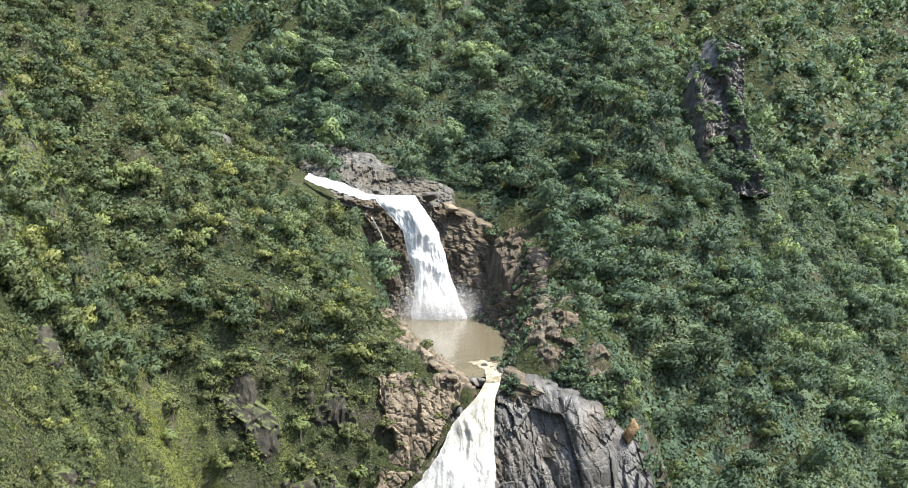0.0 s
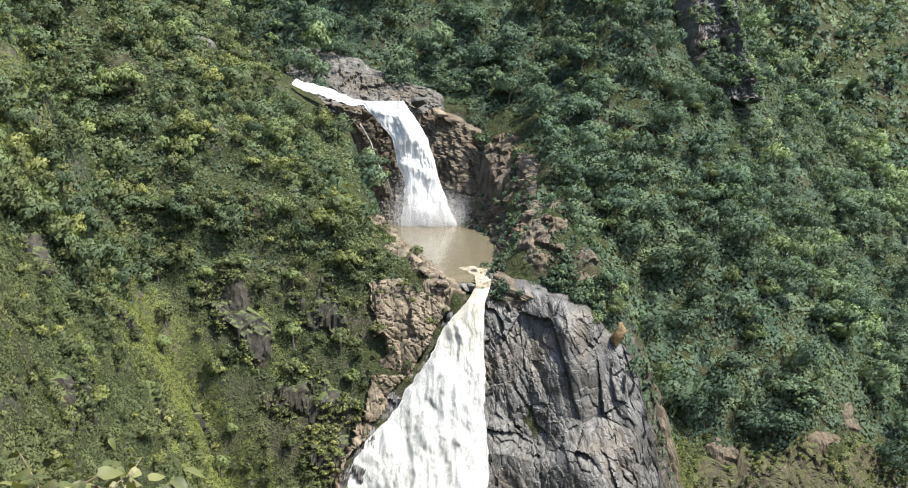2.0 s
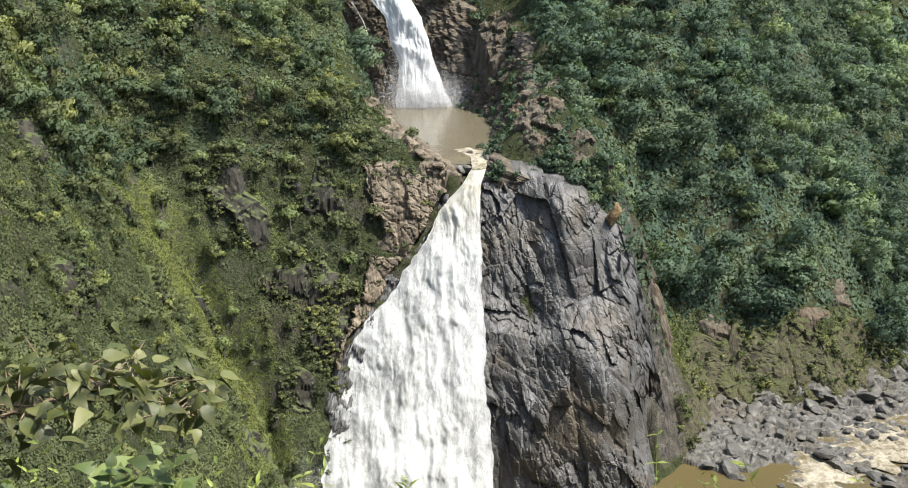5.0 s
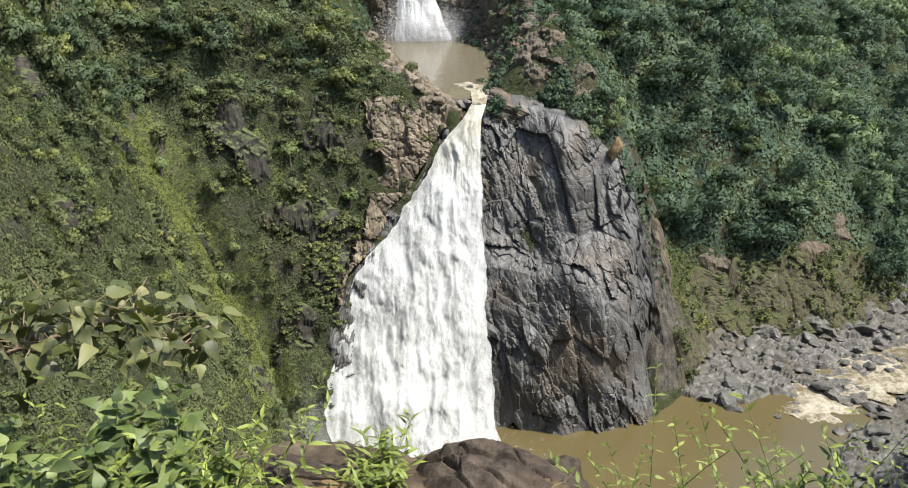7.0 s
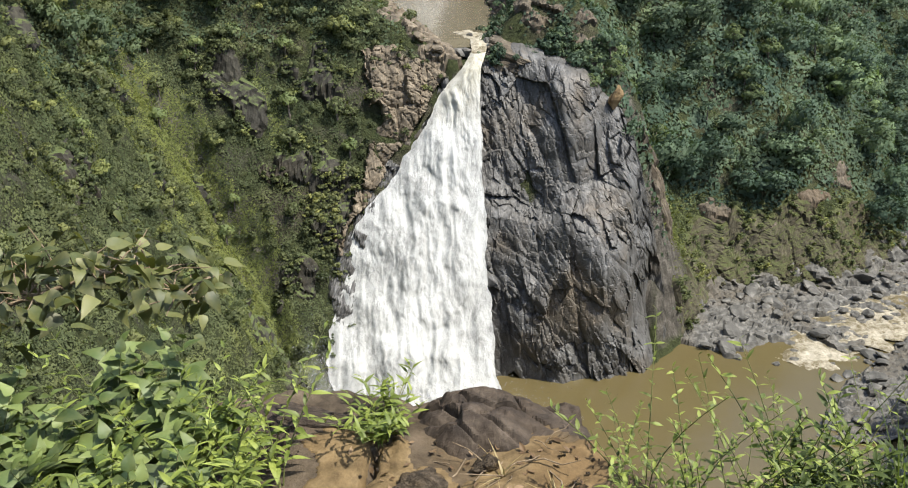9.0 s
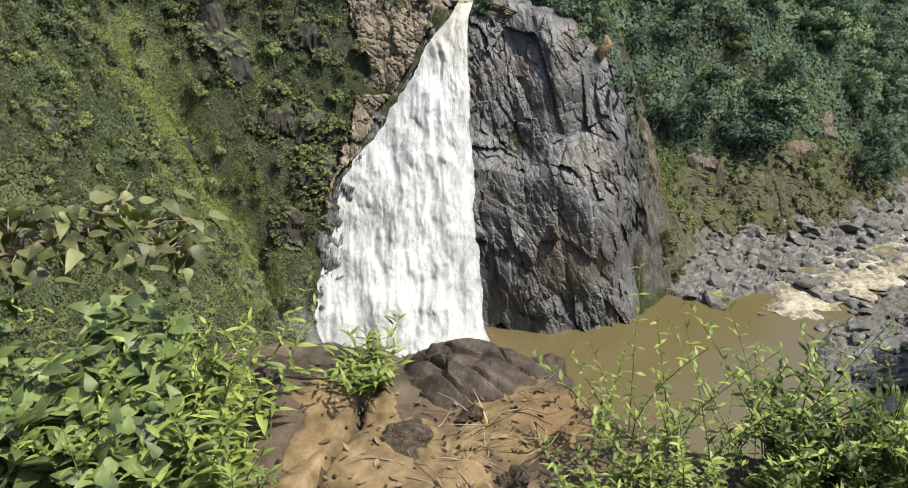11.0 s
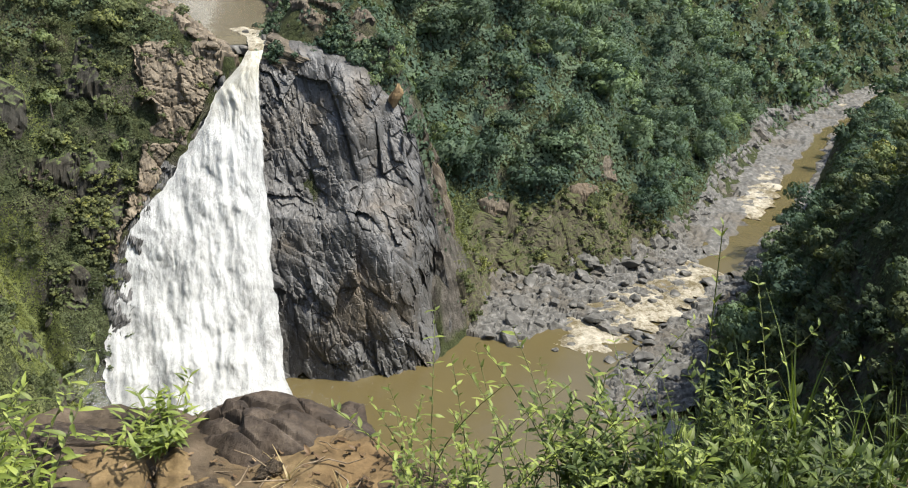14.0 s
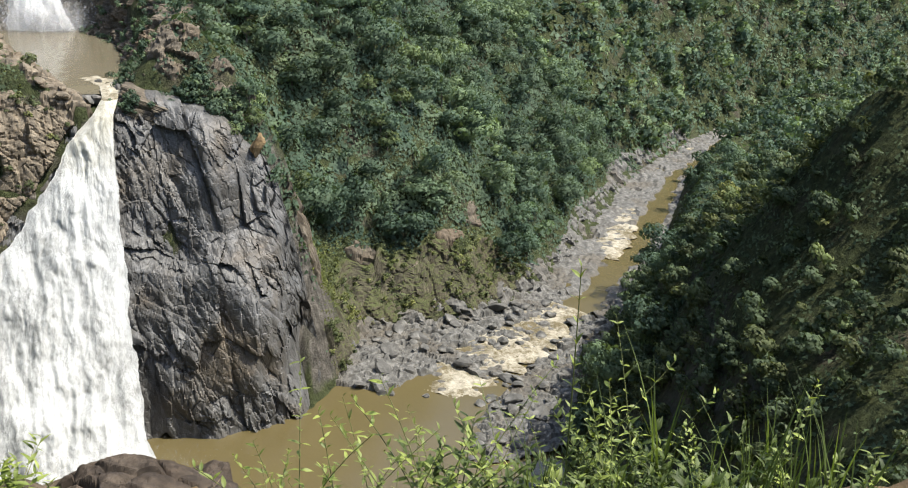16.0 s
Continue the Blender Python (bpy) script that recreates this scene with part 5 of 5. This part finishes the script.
rng = np.random.default_rng(345)
for k in range(7):
    r = rng.uniform(1.3, 2.0)
    boulder(STONES[k], (-2.5 + 1.7 * k, 264.5 + rng.uniform(-1, 1), 82.9), (r * 1.2, r, r * 0.9), (rng.uniform(-0.3, 0.3), 0.1, rng.uniform(0, 6.28)), "wet dark boulder damming the outlet of the pool", "boulders at the upper pool")

OCHRE, ont, ob_ = shader("ochre_stain", 0.9, 0.1)
ont.links.new(ramp(ont, noise_at(ont, 0.8, 6, 0.6), [(0.35, (0.1, 0.07, 0.04)), (0.65, (0.3, 0.215, 0.115))]), ob_.inputs["Base Color"])
stain = boulder(boulder_mesh(360, OCHRE, 0.5, 3, 0.3), (47.5, 252.6, 71.5), (2.2, 1.8, 3.8), (0.3, 0.1, 0.4), "ochre stained rock face at the cliff's top", "")
stain.name = "ochre_rock"


# ---- the ledge in front of the camera ----
EARTH = rock_material("earth_stained_rock", (0.03, 0.024, 0.017), (0.084, 0.065, 0.044), (0.15, 0.118, 0.083), (0.2, 0.135, 0.06), 7.0, 0.9, 0.15)
DARK_STONE = rock_material("dark_ledge_stone", (0.016, 0.012, 0.009), (0.05, 0.038, 0.027), (0.12, 0.095, 0.07), (0.09, 0.062, 0.036), 14.0, 0.8, 0.25)
SOIL = rock_material("ochre_soil", (0.085, 0.06, 0.033), (0.165, 0.118, 0.06), (0.24, 0.178, 0.1), (0.18, 0.12, 0.058), 16.0, 0.95, 0.05)
FRESH = leaf_material("fresh_herb_leaf", (0.05, 0.075, 0.012), (0.12, 0.165, 0.026), (0.25, 0.3, 0.06), 9.0, 0.25, 0.45, (0.22, 0.24, 0.055))
BROAD = leaf_material("broad_leaf", (0.025, 0.045, 0.012), (0.07, 0.11, 0.026), (0.17, 0.22, 0.065), 9.0, 0.2, 0.5, (0.17, 0.17, 0.045))
DEEP = leaf_material("deep_green_leaf", (0.028, 0.045, 0.012), (0.056, 0.084, 0.02), (0.105, 0.142, 0.036), 3.0, 0.35, 0.3, (0.15, 0.18, 0.05))
DULL_LEAF = leaf_material("dull_climber_leaf", (0.016, 0.024, 0.008), (0.05, 0.068, 0.018), (0.155, 0.165, 0.06), 12.0, 0.2, 0.5, (0.2, 0.18, 0.05))
STEM = leaf_material("green_stem", (0.07, 0.09, 0.03), (0.12, 0.14, 0.05), (0.16, 0.16, 0.07), 4.0, 0.15, 0.3)
TWIG = rock_material("dry_twig", (0.1, 0.07, 0.045), (0.22, 0.17, 0.11), (0.34, 0.28, 0.2), (0.25, 0.18, 0.1), 30.0, 0.9, 0.1)
DEAD = leaf_material("dead_leaf", (0.07, 0.045, 0.025), (0.14, 0.09, 0.05), (0.24, 0.17, 0.1), 8.0, 0.15, 0.2, (0.2, 0.13, 0.06))
STRAW = leaf_material("dry_grass", (0.16, 0.12, 0.06), (0.25, 0.2, 0.1), (0.35, 0.29, 0.16), 6.0, 0.3, 0.2, (0.3, 0.22, 0.1))


def ledge_edge(x):
    """How far out the ledge reaches."""
    return np.interp(x, [-2.6, -1.2, -0.5, 0.15, 0.4, 0.6, 1.0, 2.6], [2.2, 2.35, 2.58, 2.6, 2.36, 2.12, 1.95, 1.8])


def ledge_top(x, y):
    """The height of the ledge, with steps, hollows and a crack."""
    out = y - ledge_edge(x) - 0.05 * fractal(x * 3, 0.5, 0, 402, 3)
    z = 138.33 + 0.05 * fractal(x * 1.6, y * 1.6, 0, 401, 4) + 0.022 * fractal(x * 8, y * 8, 0, 405, 5)
    a, c = blocks(np.stack([np.ravel(x), np.ravel(y), 0 * np.ravel(x)], 1), 0.5, 410, 0.2)
    z = z + (0.022 * a - 0.018 * (1 - c)).reshape(np.shape(x))
    crack = np.abs(x + 0.3 - 0.28 * (y - 2.0) - 0.04 * smooth_noise(y * 9, 0.5, 0, 404))
    z = z - 0.07 * np.exp(-((crack / 0.014) ** 2)) * (y > 1.9) * (y < 2.34)
    z = z + 0.05 * np.exp(-(((x + 0.62) / 0.35) ** 2)) * np.clip((y - 2.1) * 3, 0, 1)
    z = np.where(out > 0, z - 2.2 * out - 5.0 * np.clip(out - 0.05, 0, 2), z)
    border = np.clip(np.maximum(np.abs(x) - 2.5, 0.9 - y) / 0.4, 0, 1)
    return z - 0.45 * border


lx, ly = np.meshgrid(np.arange(-3.0, 3.0, 0.026), np.arange(0.5, 3.1, 0.024), indexing="ij")
ledge = new("ledge", mesh_of("ledge", np.stack([lx, ly, ledge_top(lx, ly)], -1).reshape(-1, 3), grid_faces(*lx.shape), EARTH, True))
tagged(ledge, "earth-stained brown rock ledge at the cliff's edge", "rock ledge", kind="structure")


def soil_patch(name, at, size, seed):
    """A thin drift of ochre soil lying on the ledge."""
    u, v = np.meshgrid(np.linspace(-1, 1, 46), np.linspace(-1, 1, 46), indexing="ij")
    r = np.hypot(u, v) + 0.5 * fractal(u * 2.6 + 3.1, v * 2.6 + 1.7, 0, seed, 4)
    x, y = at[0] + u * size[0], at[1] + v * size[1]
    z = ledge_top(x, y) + np.where(r < 0.95, 0.002 + 0.012 * np.clip(0.95 - r, 0, 1) + 0.004 * fractal(x * 30, y * 30, 0, seed, 2), -0.02)
    ob = new(name, mesh_of(name, np.stack([x, y, z], -1).reshape(-1, 3), grid_faces(46, 46), SOIL, True))
    return tagged(ob, "drift of dry ochre soil on the rock ledge", "soil", "soil on the ledge")


soil_patch("soil", (-0.27, 2.3, 0), (0.16, 0.13, 0), 421)
soil_patch("soil", (-0.04, 2.0, 0), (0.2, 0.24, 0), 422)
soil_patch("soil", (0.27, 2.22, 0), (0.2, 0.18, 0), 423)
soil_patch("soil", (-0.22, 2.12, 0), (0.2, 0.2, 0), 425)
soil_patch("soil", (-0.3, 1.85, 0), (0.26, 0.2, 0), 424)

LEDGE_STONES = [boulder_mesh(430 + k, m, 0.5, 4, 0.3) for k, m in enumerate((DARK_STONE, EARTH, DARK_STONE, SOIL))]
for k, (bx, by, bz, sx, sy, sz, turn, label) in enumerate([
    (-0.1, 2.13, 138.33, 0.1, 0.12, 0.05, 2.0, "pale earthy stone set in the ledge"),
    (-0.5, 2.44, 138.33, 0.3, 0.13, 0.1, 0.1, "broad dark slab at the back of the ledge"),
    (0.42, 2.14, 138.25, 0.1, 0.09, 0.08, 2.6, "dark stone at the ledge's broken corner"),
    (0.1, 2.24, 138.33, 0.05, 0.04, 0.035, 0.8, "small earthy stone on the ledge"),
    (0.2, 1.95, 138.33, 0.07, 0.05, 0.04, 1.6, "small earthy stone on the ledge"),
]):
    mesh = LEDGE_STONES[(1, 2, 2, 1, 1)[k]]
    ob = boulder(mesh, (bx, by, bz), (sx, sy, sz), (0.1, 0.05, turn), label, "stones on the ledge")
    ob.name = "ledge_stone"

hx, hy = np.meshgrid(np.arange(-0.16, 0.44, 0.006), np.arange(2.22, 2.72, 0.006), indexing="ij")
reach_ = np.sqrt(np.where(hx < 0.07, (hx - 0.07) / 0.19, (hx - 0.07) / 0.3) ** 2 + ((hy - 2.46) / 0.19) ** 2) + 0.2 * fractal(hx * 5, hy * 5, 0, 461, 3)
slab_, split_ = blocks(np.stack([hx.ravel(), 1.6 * hy.ravel() + 0.4 * hx.ravel(), 0 * hx.ravel()], 1), 0.17, 462, 0.35)
hz = 138.3 + 0.1 * np.clip(1 - reach_**2, -0.9, 1) + np.clip(1 - reach_, 0, 0.5) * (0.09 * slab_ - 0.05 * (1 - split_)).reshape(hx.shape) + 0.03 * fractal(hx * 16, hy * 16, 0, 463, 5)
hump = new("ledge_stone", mesh_of("ledge_stone", np.stack([hx, hy, hz], -1).reshape(-1, 3), grid_faces(*hx.shape), DARK_STONE))
tagged(hump, "dark brown weathered boulder at the brink of the ledge", "boulder", "stones on the ledge")

# ---- litter: pebbles, dead leaves and twigs ----


def litter(name, label, mesh, count, seed, box, size, category):
    """Small loose pieces lying on the ledge."""
    rng = np.random.default_rng(seed)
    for k in range(count):
        x, y = rng.uniform(box[0], box[1]), rng.uniform(box[2], box[3])
        z = float(ledge_top(np.array([x]), np.array([y]))[0])
        s = rng.uniform(*size)
        ob = new(name, mesh)
        ob.matrix_world = Matrix.Translation((x, y, z + 0.012)) @ Euler((rng.uniform(-0.5, 0.5), rng.uniform(-0.5, 0.5), rng.uniform(0, 6.28))).to_matrix().to_4x4() @ Matrix.Scale(s, 4)
        tagged(ob, label, category, label.split(" on ")[0])


litter("pebble", "small brown pebbles on the ledge", boulder_mesh(439, EARTH, 0.4, 1), 110, 441, (-0.5, 0.45, 1.7, 2.4), (0.003, 0.011), "pebble")

# ---- herbs, grass and shrubs on the ledge ----


def leaf_mesh(name, length, width, droop, fold, material, round_=0.0):
    """A leaf along +x: a folded midrib, a rounded base, a drawn-out tip and wavy margins."""
    rows = 9
    verts, faces = [], []
    for n in range(rows):
        t = n / (rows - 1)
        w = width * 0.5 * (math.sin(math.pi * t ** (0.75 - 0.28 * round_)) ** (1.0 - 0.25 * round_ * (t < 0.5)) + 0.02)
        z = -droop * length * t * t
        wave = 0.05 * width * math.sin(9 * t)
        verts += [(t * length - 0.1 * w * round_, -w, z + 0.7 * fold * w + wave), (t * length, -0.5 * w, z + 0.5 * fold * w), (t * length, 0, z), (t * length, 0.5 * w, z + 0.5 * fold * w), (t * length - 0.1 * w * round_, w, z + 0.7 * fold * w - wave)]
    for n in range(rows - 1):
        a = 5 * n
        faces += [(a + k, a + k + 5, a + k + 6, a + k + 1) for k in range(4)]
    return mesh_of(name, verts, faces, material, True)


def add_leaf(mesh, root, at, heading, rise, size, roll=0.0):
    ob = new("leaf", mesh)
    ob.parent = root
    ob.matrix_basis = Matrix.Translation(at) @ Matrix.Rotation(heading, 4, "Z") @ Matrix.Rotation(-rise, 4, "Y") @ Matrix.Rotation(roll, 4, "X") @ Matrix.Scale(size, 4)
    return ob


def join_leaves(root, leaf):
    """Turns the many small leaves of a dense plant into one mesh of foliage."""
    co = np.array([tuple(v.co) + (1.0,) for v in leaf.vertices])
    fa = np.array([tuple(p.vertices) for p in leaf.polygons])
    verts, faces = [], []
    for ob in [o for o in root.children if o.data == leaf]:
        faces.append(fa + len(co) * len(verts))
        verts.append((co @ np.array(ob.matrix_basis).T)[:, :3])
        bpy.data.objects.remove(ob)
    made = new("foliage", mesh_of("foliage", np.concatenate(verts), np.concatenate(faces), leaf.materials[0], True))
    made.parent = root


def herb(name, label, category, group, seed, stems, height, pairs, leaf, spread, size=(0.7, 1.2), rise=0.5, stem_r=0.0025, start=0.2, material=None, joined=False):
    """A herb: bent stems with leaves in turned pairs, each leaf its own piece."""
    rng = np.random.default_rng(seed)
    root = new(name)
    tagged(root, label, category, group)
    for s in range(stems):
        a = rng.uniform(0, 2 * np.pi)
        lean = spread * rng.uniform(0.3, 1.0)
        h = height * rng.uniform(0.75, 1.1)
        pts = [Vector((math.cos(a) * lean * h * t**1.5, math.sin(a) * lean * h * t**1.5, -0.05 * (t == 0) + h * t)) for t in np.linspace(0, 1, 6)]
        tube("stem", pts, list(np.linspace(stem_r, stem_r * 0.4, 6)), material or STEM, root, 5)
        turn = rng.uniform(0, 3.14)
        for k in range(pairs):
            t = start + (1 - start) * (k + 0.5) / pairs
            at = Vector((math.cos(a) * lean * h * t**1.5, math.sin(a) * lean * h * t**1.5, h * t))
            turn += 1.57 + rng.uniform(-0.4, 0.4)
            for side in (0, math.pi):
                add_leaf(leaf, root, at, turn + side + rng.uniform(-0.3, 0.3), rise + rng.uniform(-0.45, 0.4) + 0.4 * t, rng.uniform(*size) * (1.1 - 0.35 * t), rng.uniform(-0.5, 0.5))
        add_leaf(leaf, root, Vector(pts[-1]), turn, 1.1, size[0] * 0.8)
    if joined:
        join_leaves(root, leaf)
    return root


LANCE = leaf_mesh("leaf", 0.062, 0.016, 0.5, 0.3, FRESH)
LANCE_DEEP = leaf_mesh("leaf", 0.058, 0.018, 0.45, 0.3, DEEP)
SMALL = leaf_mesh("leaf", 0.045, 0.014, 0.25, 0.35, FRESH)
WIDE = leaf_mesh("leaf", 0.115, 0.075, 0.4, 0.2, BROAD, 0.8)
DULL = leaf_mesh("leaf", 0.1, 0.062, 0.5, 0.25, DULL_LEAF, 0.8)


DRY = leaf_mesh("dead_leaf", 0.045, 0.02, -0.3, 0.6, DEAD)
litter("dead_leaf", "curled brown dead leaves on the ledge", DRY, 170, 442, (-0.3, 0.42, 1.75, 2.35), (0.35, 0.85), "dead leaf")
v, f = limb_mesh([(0, 0, 0), (0.05, 0.008, 0.006), (0.1, -0.004, 0.0), (0.15, 0.006, 0.008)], [0.0025, 0.002, 0.0018, 0.001], 5)
litter("twig", "thin dry twigs on the ledge", mesh_of("twig", v, f, TWIG, True), 40, 443, (-0.1, 0.42, 1.75, 2.35), (0.5, 1.4), "twig")


def copies(kinds, places, seed, lift=0.0, scales=(0.8, 1.2)):
    """Plant copies of the kinds at plan places on the ledge."""
    rng = np.random.default_rng(seed)
    for x, y in places:
        k = kinds[rng.integers(0, len(kinds))]
        z = max(float(ledge_top(np.array([x]), np.array([y]))[0]), 137.9) + lift
        s = rng.uniform(*scales)
        made = copy_thing(k, Matrix.Translation((x, y, z)) @ Matrix.Rotation(rng.uniform(0, 6.28), 4, "Z"))
        made.scale = (s, s, s)


def spots(n, seed, box, keep=None):
    rng = np.random.default_rng(seed)
    out = []
    while len(out) < n:
        p = (rng.uniform(box[0], box[1]), rng.uniform(box[2], box[3]))
        if keep is None or keep(*p):
            out.append(p)
    return out


lance = [herb("lance_herb", "bright green herb with narrow pointed leaves", "herb", "herbs on the ledge", 500 + k, 3, 0.32, 10, LANCE, 0.8, rise=0.3, joined=k > 0) for k in range(3)]
deep = [herb("leafy_herb", "deep green leafy herb on the ledge", "herb", "herbs on the ledge", 510 + k, 4, 0.34, 9, LANCE_DEEP, 0.8, joined=True) for k in range(3)]
stalk = [herb("stalk_herb", "thin upright stalk with small pointed leaves", "herb", "stalks at the ledge's edge", 520 + k, 2, 0.46, 12, SMALL, 0.75, (0.5, 1.0), 0.25, 0.002, 0.2, joined=k > 1) for k in range(4)]
wide = [herb("broad_herb", "low plant with broad heart-shaped leaves", "herb", "broad-leaved plants", 530 + k, 5, 0.32, 3, WIDE, 0.7, (0.6, 1.15), 0.15, 0.003, 0.45) for k in range(3)]
for kinds, row in ((lance, [(-0.62, 2.0), (-0.75, 1.85), (-0.55, 1.8)]), (deep, [(1.2, 1.75), (1.45, 1.7), (1.0, 1.7)]), (stalk, [(0.62, 2.02), (0.78, 1.98), (0.9, 1.95), (1.05, 1.9)]), (wide, [(-0.95, 1.9), (-1.1, 2.05), (-0.85, 2.2)])):
    for k, (px, py) in zip(kinds, row):
        k.location = (px, py, float(ledge_top(np.array([px]), np.array([py]))[0]))

bush = herb("small_bush", "bright green leafy bush growing from a rock crack", "bush", "", 540, 24, 0.14, 5, LANCE, 1.5, (0.65, 1.1), 0.5, 0.0022, 0.25)
bush.location = (-0.19, 2.38, 138.32)
copies(lance, spots(16, 541, (-0.95, -0.45, 1.6, 2.2)), 542)
copies(wide, spots(44, 543, (-1.75, -0.68, 1.65, 2.45)), 544, 0, (0.65, 1.0))
copies(deep, spots(4, 545, (-1.4, -0.6, 1.7, 2.1)), 546, -0.05, (0.6, 0.9))
copies(stalk, spots(6, 547, (-0.95, -0.5, 2.1, 2.4)), 548)
copies(stalk, spots(40, 549, (0.4, 1.7, 1.7, 2.1)), 550, 0, (0.7, 1.15))
copies(lance, spots(8, 551, (0.22, 0.7, 1.65, 2.0)), 552, -0.02, (0.45, 0.75))
copies(deep, spots(22, 553, (0.75, 2.2, 1.25, 1.85)), 554, -0.02, (0.6, 0.95))
copies(stalk[2:], spots(14, 563, (0.5, 1.2, 1.72, 2.0)), 565, -0.1, (0.7, 1.0))
copies(deep, spots(6, 567, (0.8, 1.2, 1.85, 2.05)), 569, -0.06, (0.9, 1.15))
copies(deep, spots(24, 559, (0.85, 1.6, 1.7, 1.95)), 561, -0.04, (0.6, 0.95))
copies(lance[1:], spots(12, 555, (0.7, 2.2, 1.25, 1.85)), 556, -0.02, (0.6, 0.95))
copies(wide, spots(5, 557, (1.2, 2.1, 1.4, 1.8)), 558, -0.03, (0.5, 0.8))

tall = herb("tall_stalk", "tall thin stalk with a budding top and few leaves", "herb", "stalks at the ledge's edge", 560, 1, 0.86, 9, SMALL, 0.1, (0.6, 1.1), 0.6, 0.003, 0.3)
tall.location = (1.22, 1.92, float(ledge_top(np.array([1.22]), np.array([1.92]))[0]))


def grass_tuft(seed, blades, height, material, label, spread=0.35):
    rng = np.random.default_rng(seed)
    root = new("grass_tuft")
    tagged(root, label, "grass", "grass on the ledge")
    for b in range(blades):
        a, h, lean = rng.uniform(0, 6.28), height * rng.uniform(0.6, 1.1), rng.uniform(0.05, spread)
        verts, faces = [], []
        for n in range(6):
            t = n / 5
            w = 0.0032 * (1 - t**2) + 0.0003
            c = Vector((math.cos(a) * lean * h * t * t + 0.01 * math.cos(a * 3), math.sin(a) * lean * h * t * t + 0.01 * math.sin(a * 3), h * t * (1 - 0.25 * lean * t) - 0.02))
            side = Vector((-math.sin(a), math.cos(a), 0)) * w
            verts += [tuple(c - side), tuple(c + side)]
        faces = [(2 * n, 2 * n + 2, 2 * n + 3, 2 * n + 1) for n in range(5)]
        ob = new("blade", mesh_of("blade", verts, faces, material, True))
        ob.parent = root
    return root


tufts = [grass_tuft(570 + k, 10, 0.5, DEEP, "upright tuft of long green grass") for k in range(2)]
straw = [grass_tuft(575 + k, 8, 0.1, STRAW, "dry straw-coloured grass on the ledge", 1.4) for k in range(2)]
for k, (px, py) in zip(tufts + straw, [(1.3, 1.8), (1.6, 1.7), (0.14, 2.2), (0.28, 2.1)]):
    k.location = (px, py, float(ledge_top(np.array([px]), np.array([py]))[0]))
copies(tufts, spots(20, 577, (1.05, 2.0, 1.5, 1.9)), 578)
copies(straw, spots(4, 579, (0.02, 0.4, 1.85, 2.3)), 580, 0, (0.45, 0.8))

# a branch of a broad-leaved climber reaching in over the drop
climber = new("climber_branch")
tagged(climber, "arching bare branch of a shrub with broad dull leaves", "shrub")
rng = np.random.default_rng(590)
arch = [(-2.4, 2.7, 137.8), (-1.85, 2.95, 138.36), (-1.5, 3.0, 138.52), (-1.2, 3.05, 138.6), (-1.05, 3.1, 138.55), (-0.9, 3.12, 138.44)]
tube("branch", arch, [0.013, 0.011, 0.009, 0.007, 0.005, 0.003], TWIG, climber, 7)
for k in range(300):
    t = rng.uniform(0.0, 1.0) ** 1.2 * (len(arch) - 1) * 0.85 + 0.75
    n = min(int(t), len(arch) - 2)
    p = Vector(arch[n]).lerp(Vector(arch[n + 1]), t - n)
    thick = max(0.25, 1.2 - 0.22 * t)
    at = p + Vector((rng.normal(scale=0.13), rng.normal(scale=0.12), (rng.uniform(-0.04, 0.24)) * thick))
    at.x = min(at.x, -0.84)
    if k % 4 == 0:
        tube("twig", [p, (p + at) * 0.5 + Vector((0, 0, 0.02)), at], [0.004, 0.003, 0.002], TWIG, climber, 4)
    add_leaf(DULL, climber, at, rng.uniform(0, 6.28), rng.uniform(-0.8, 0.3), rng.uniform(0.55, 1.05), rng.uniform(-0.7, 0.7))
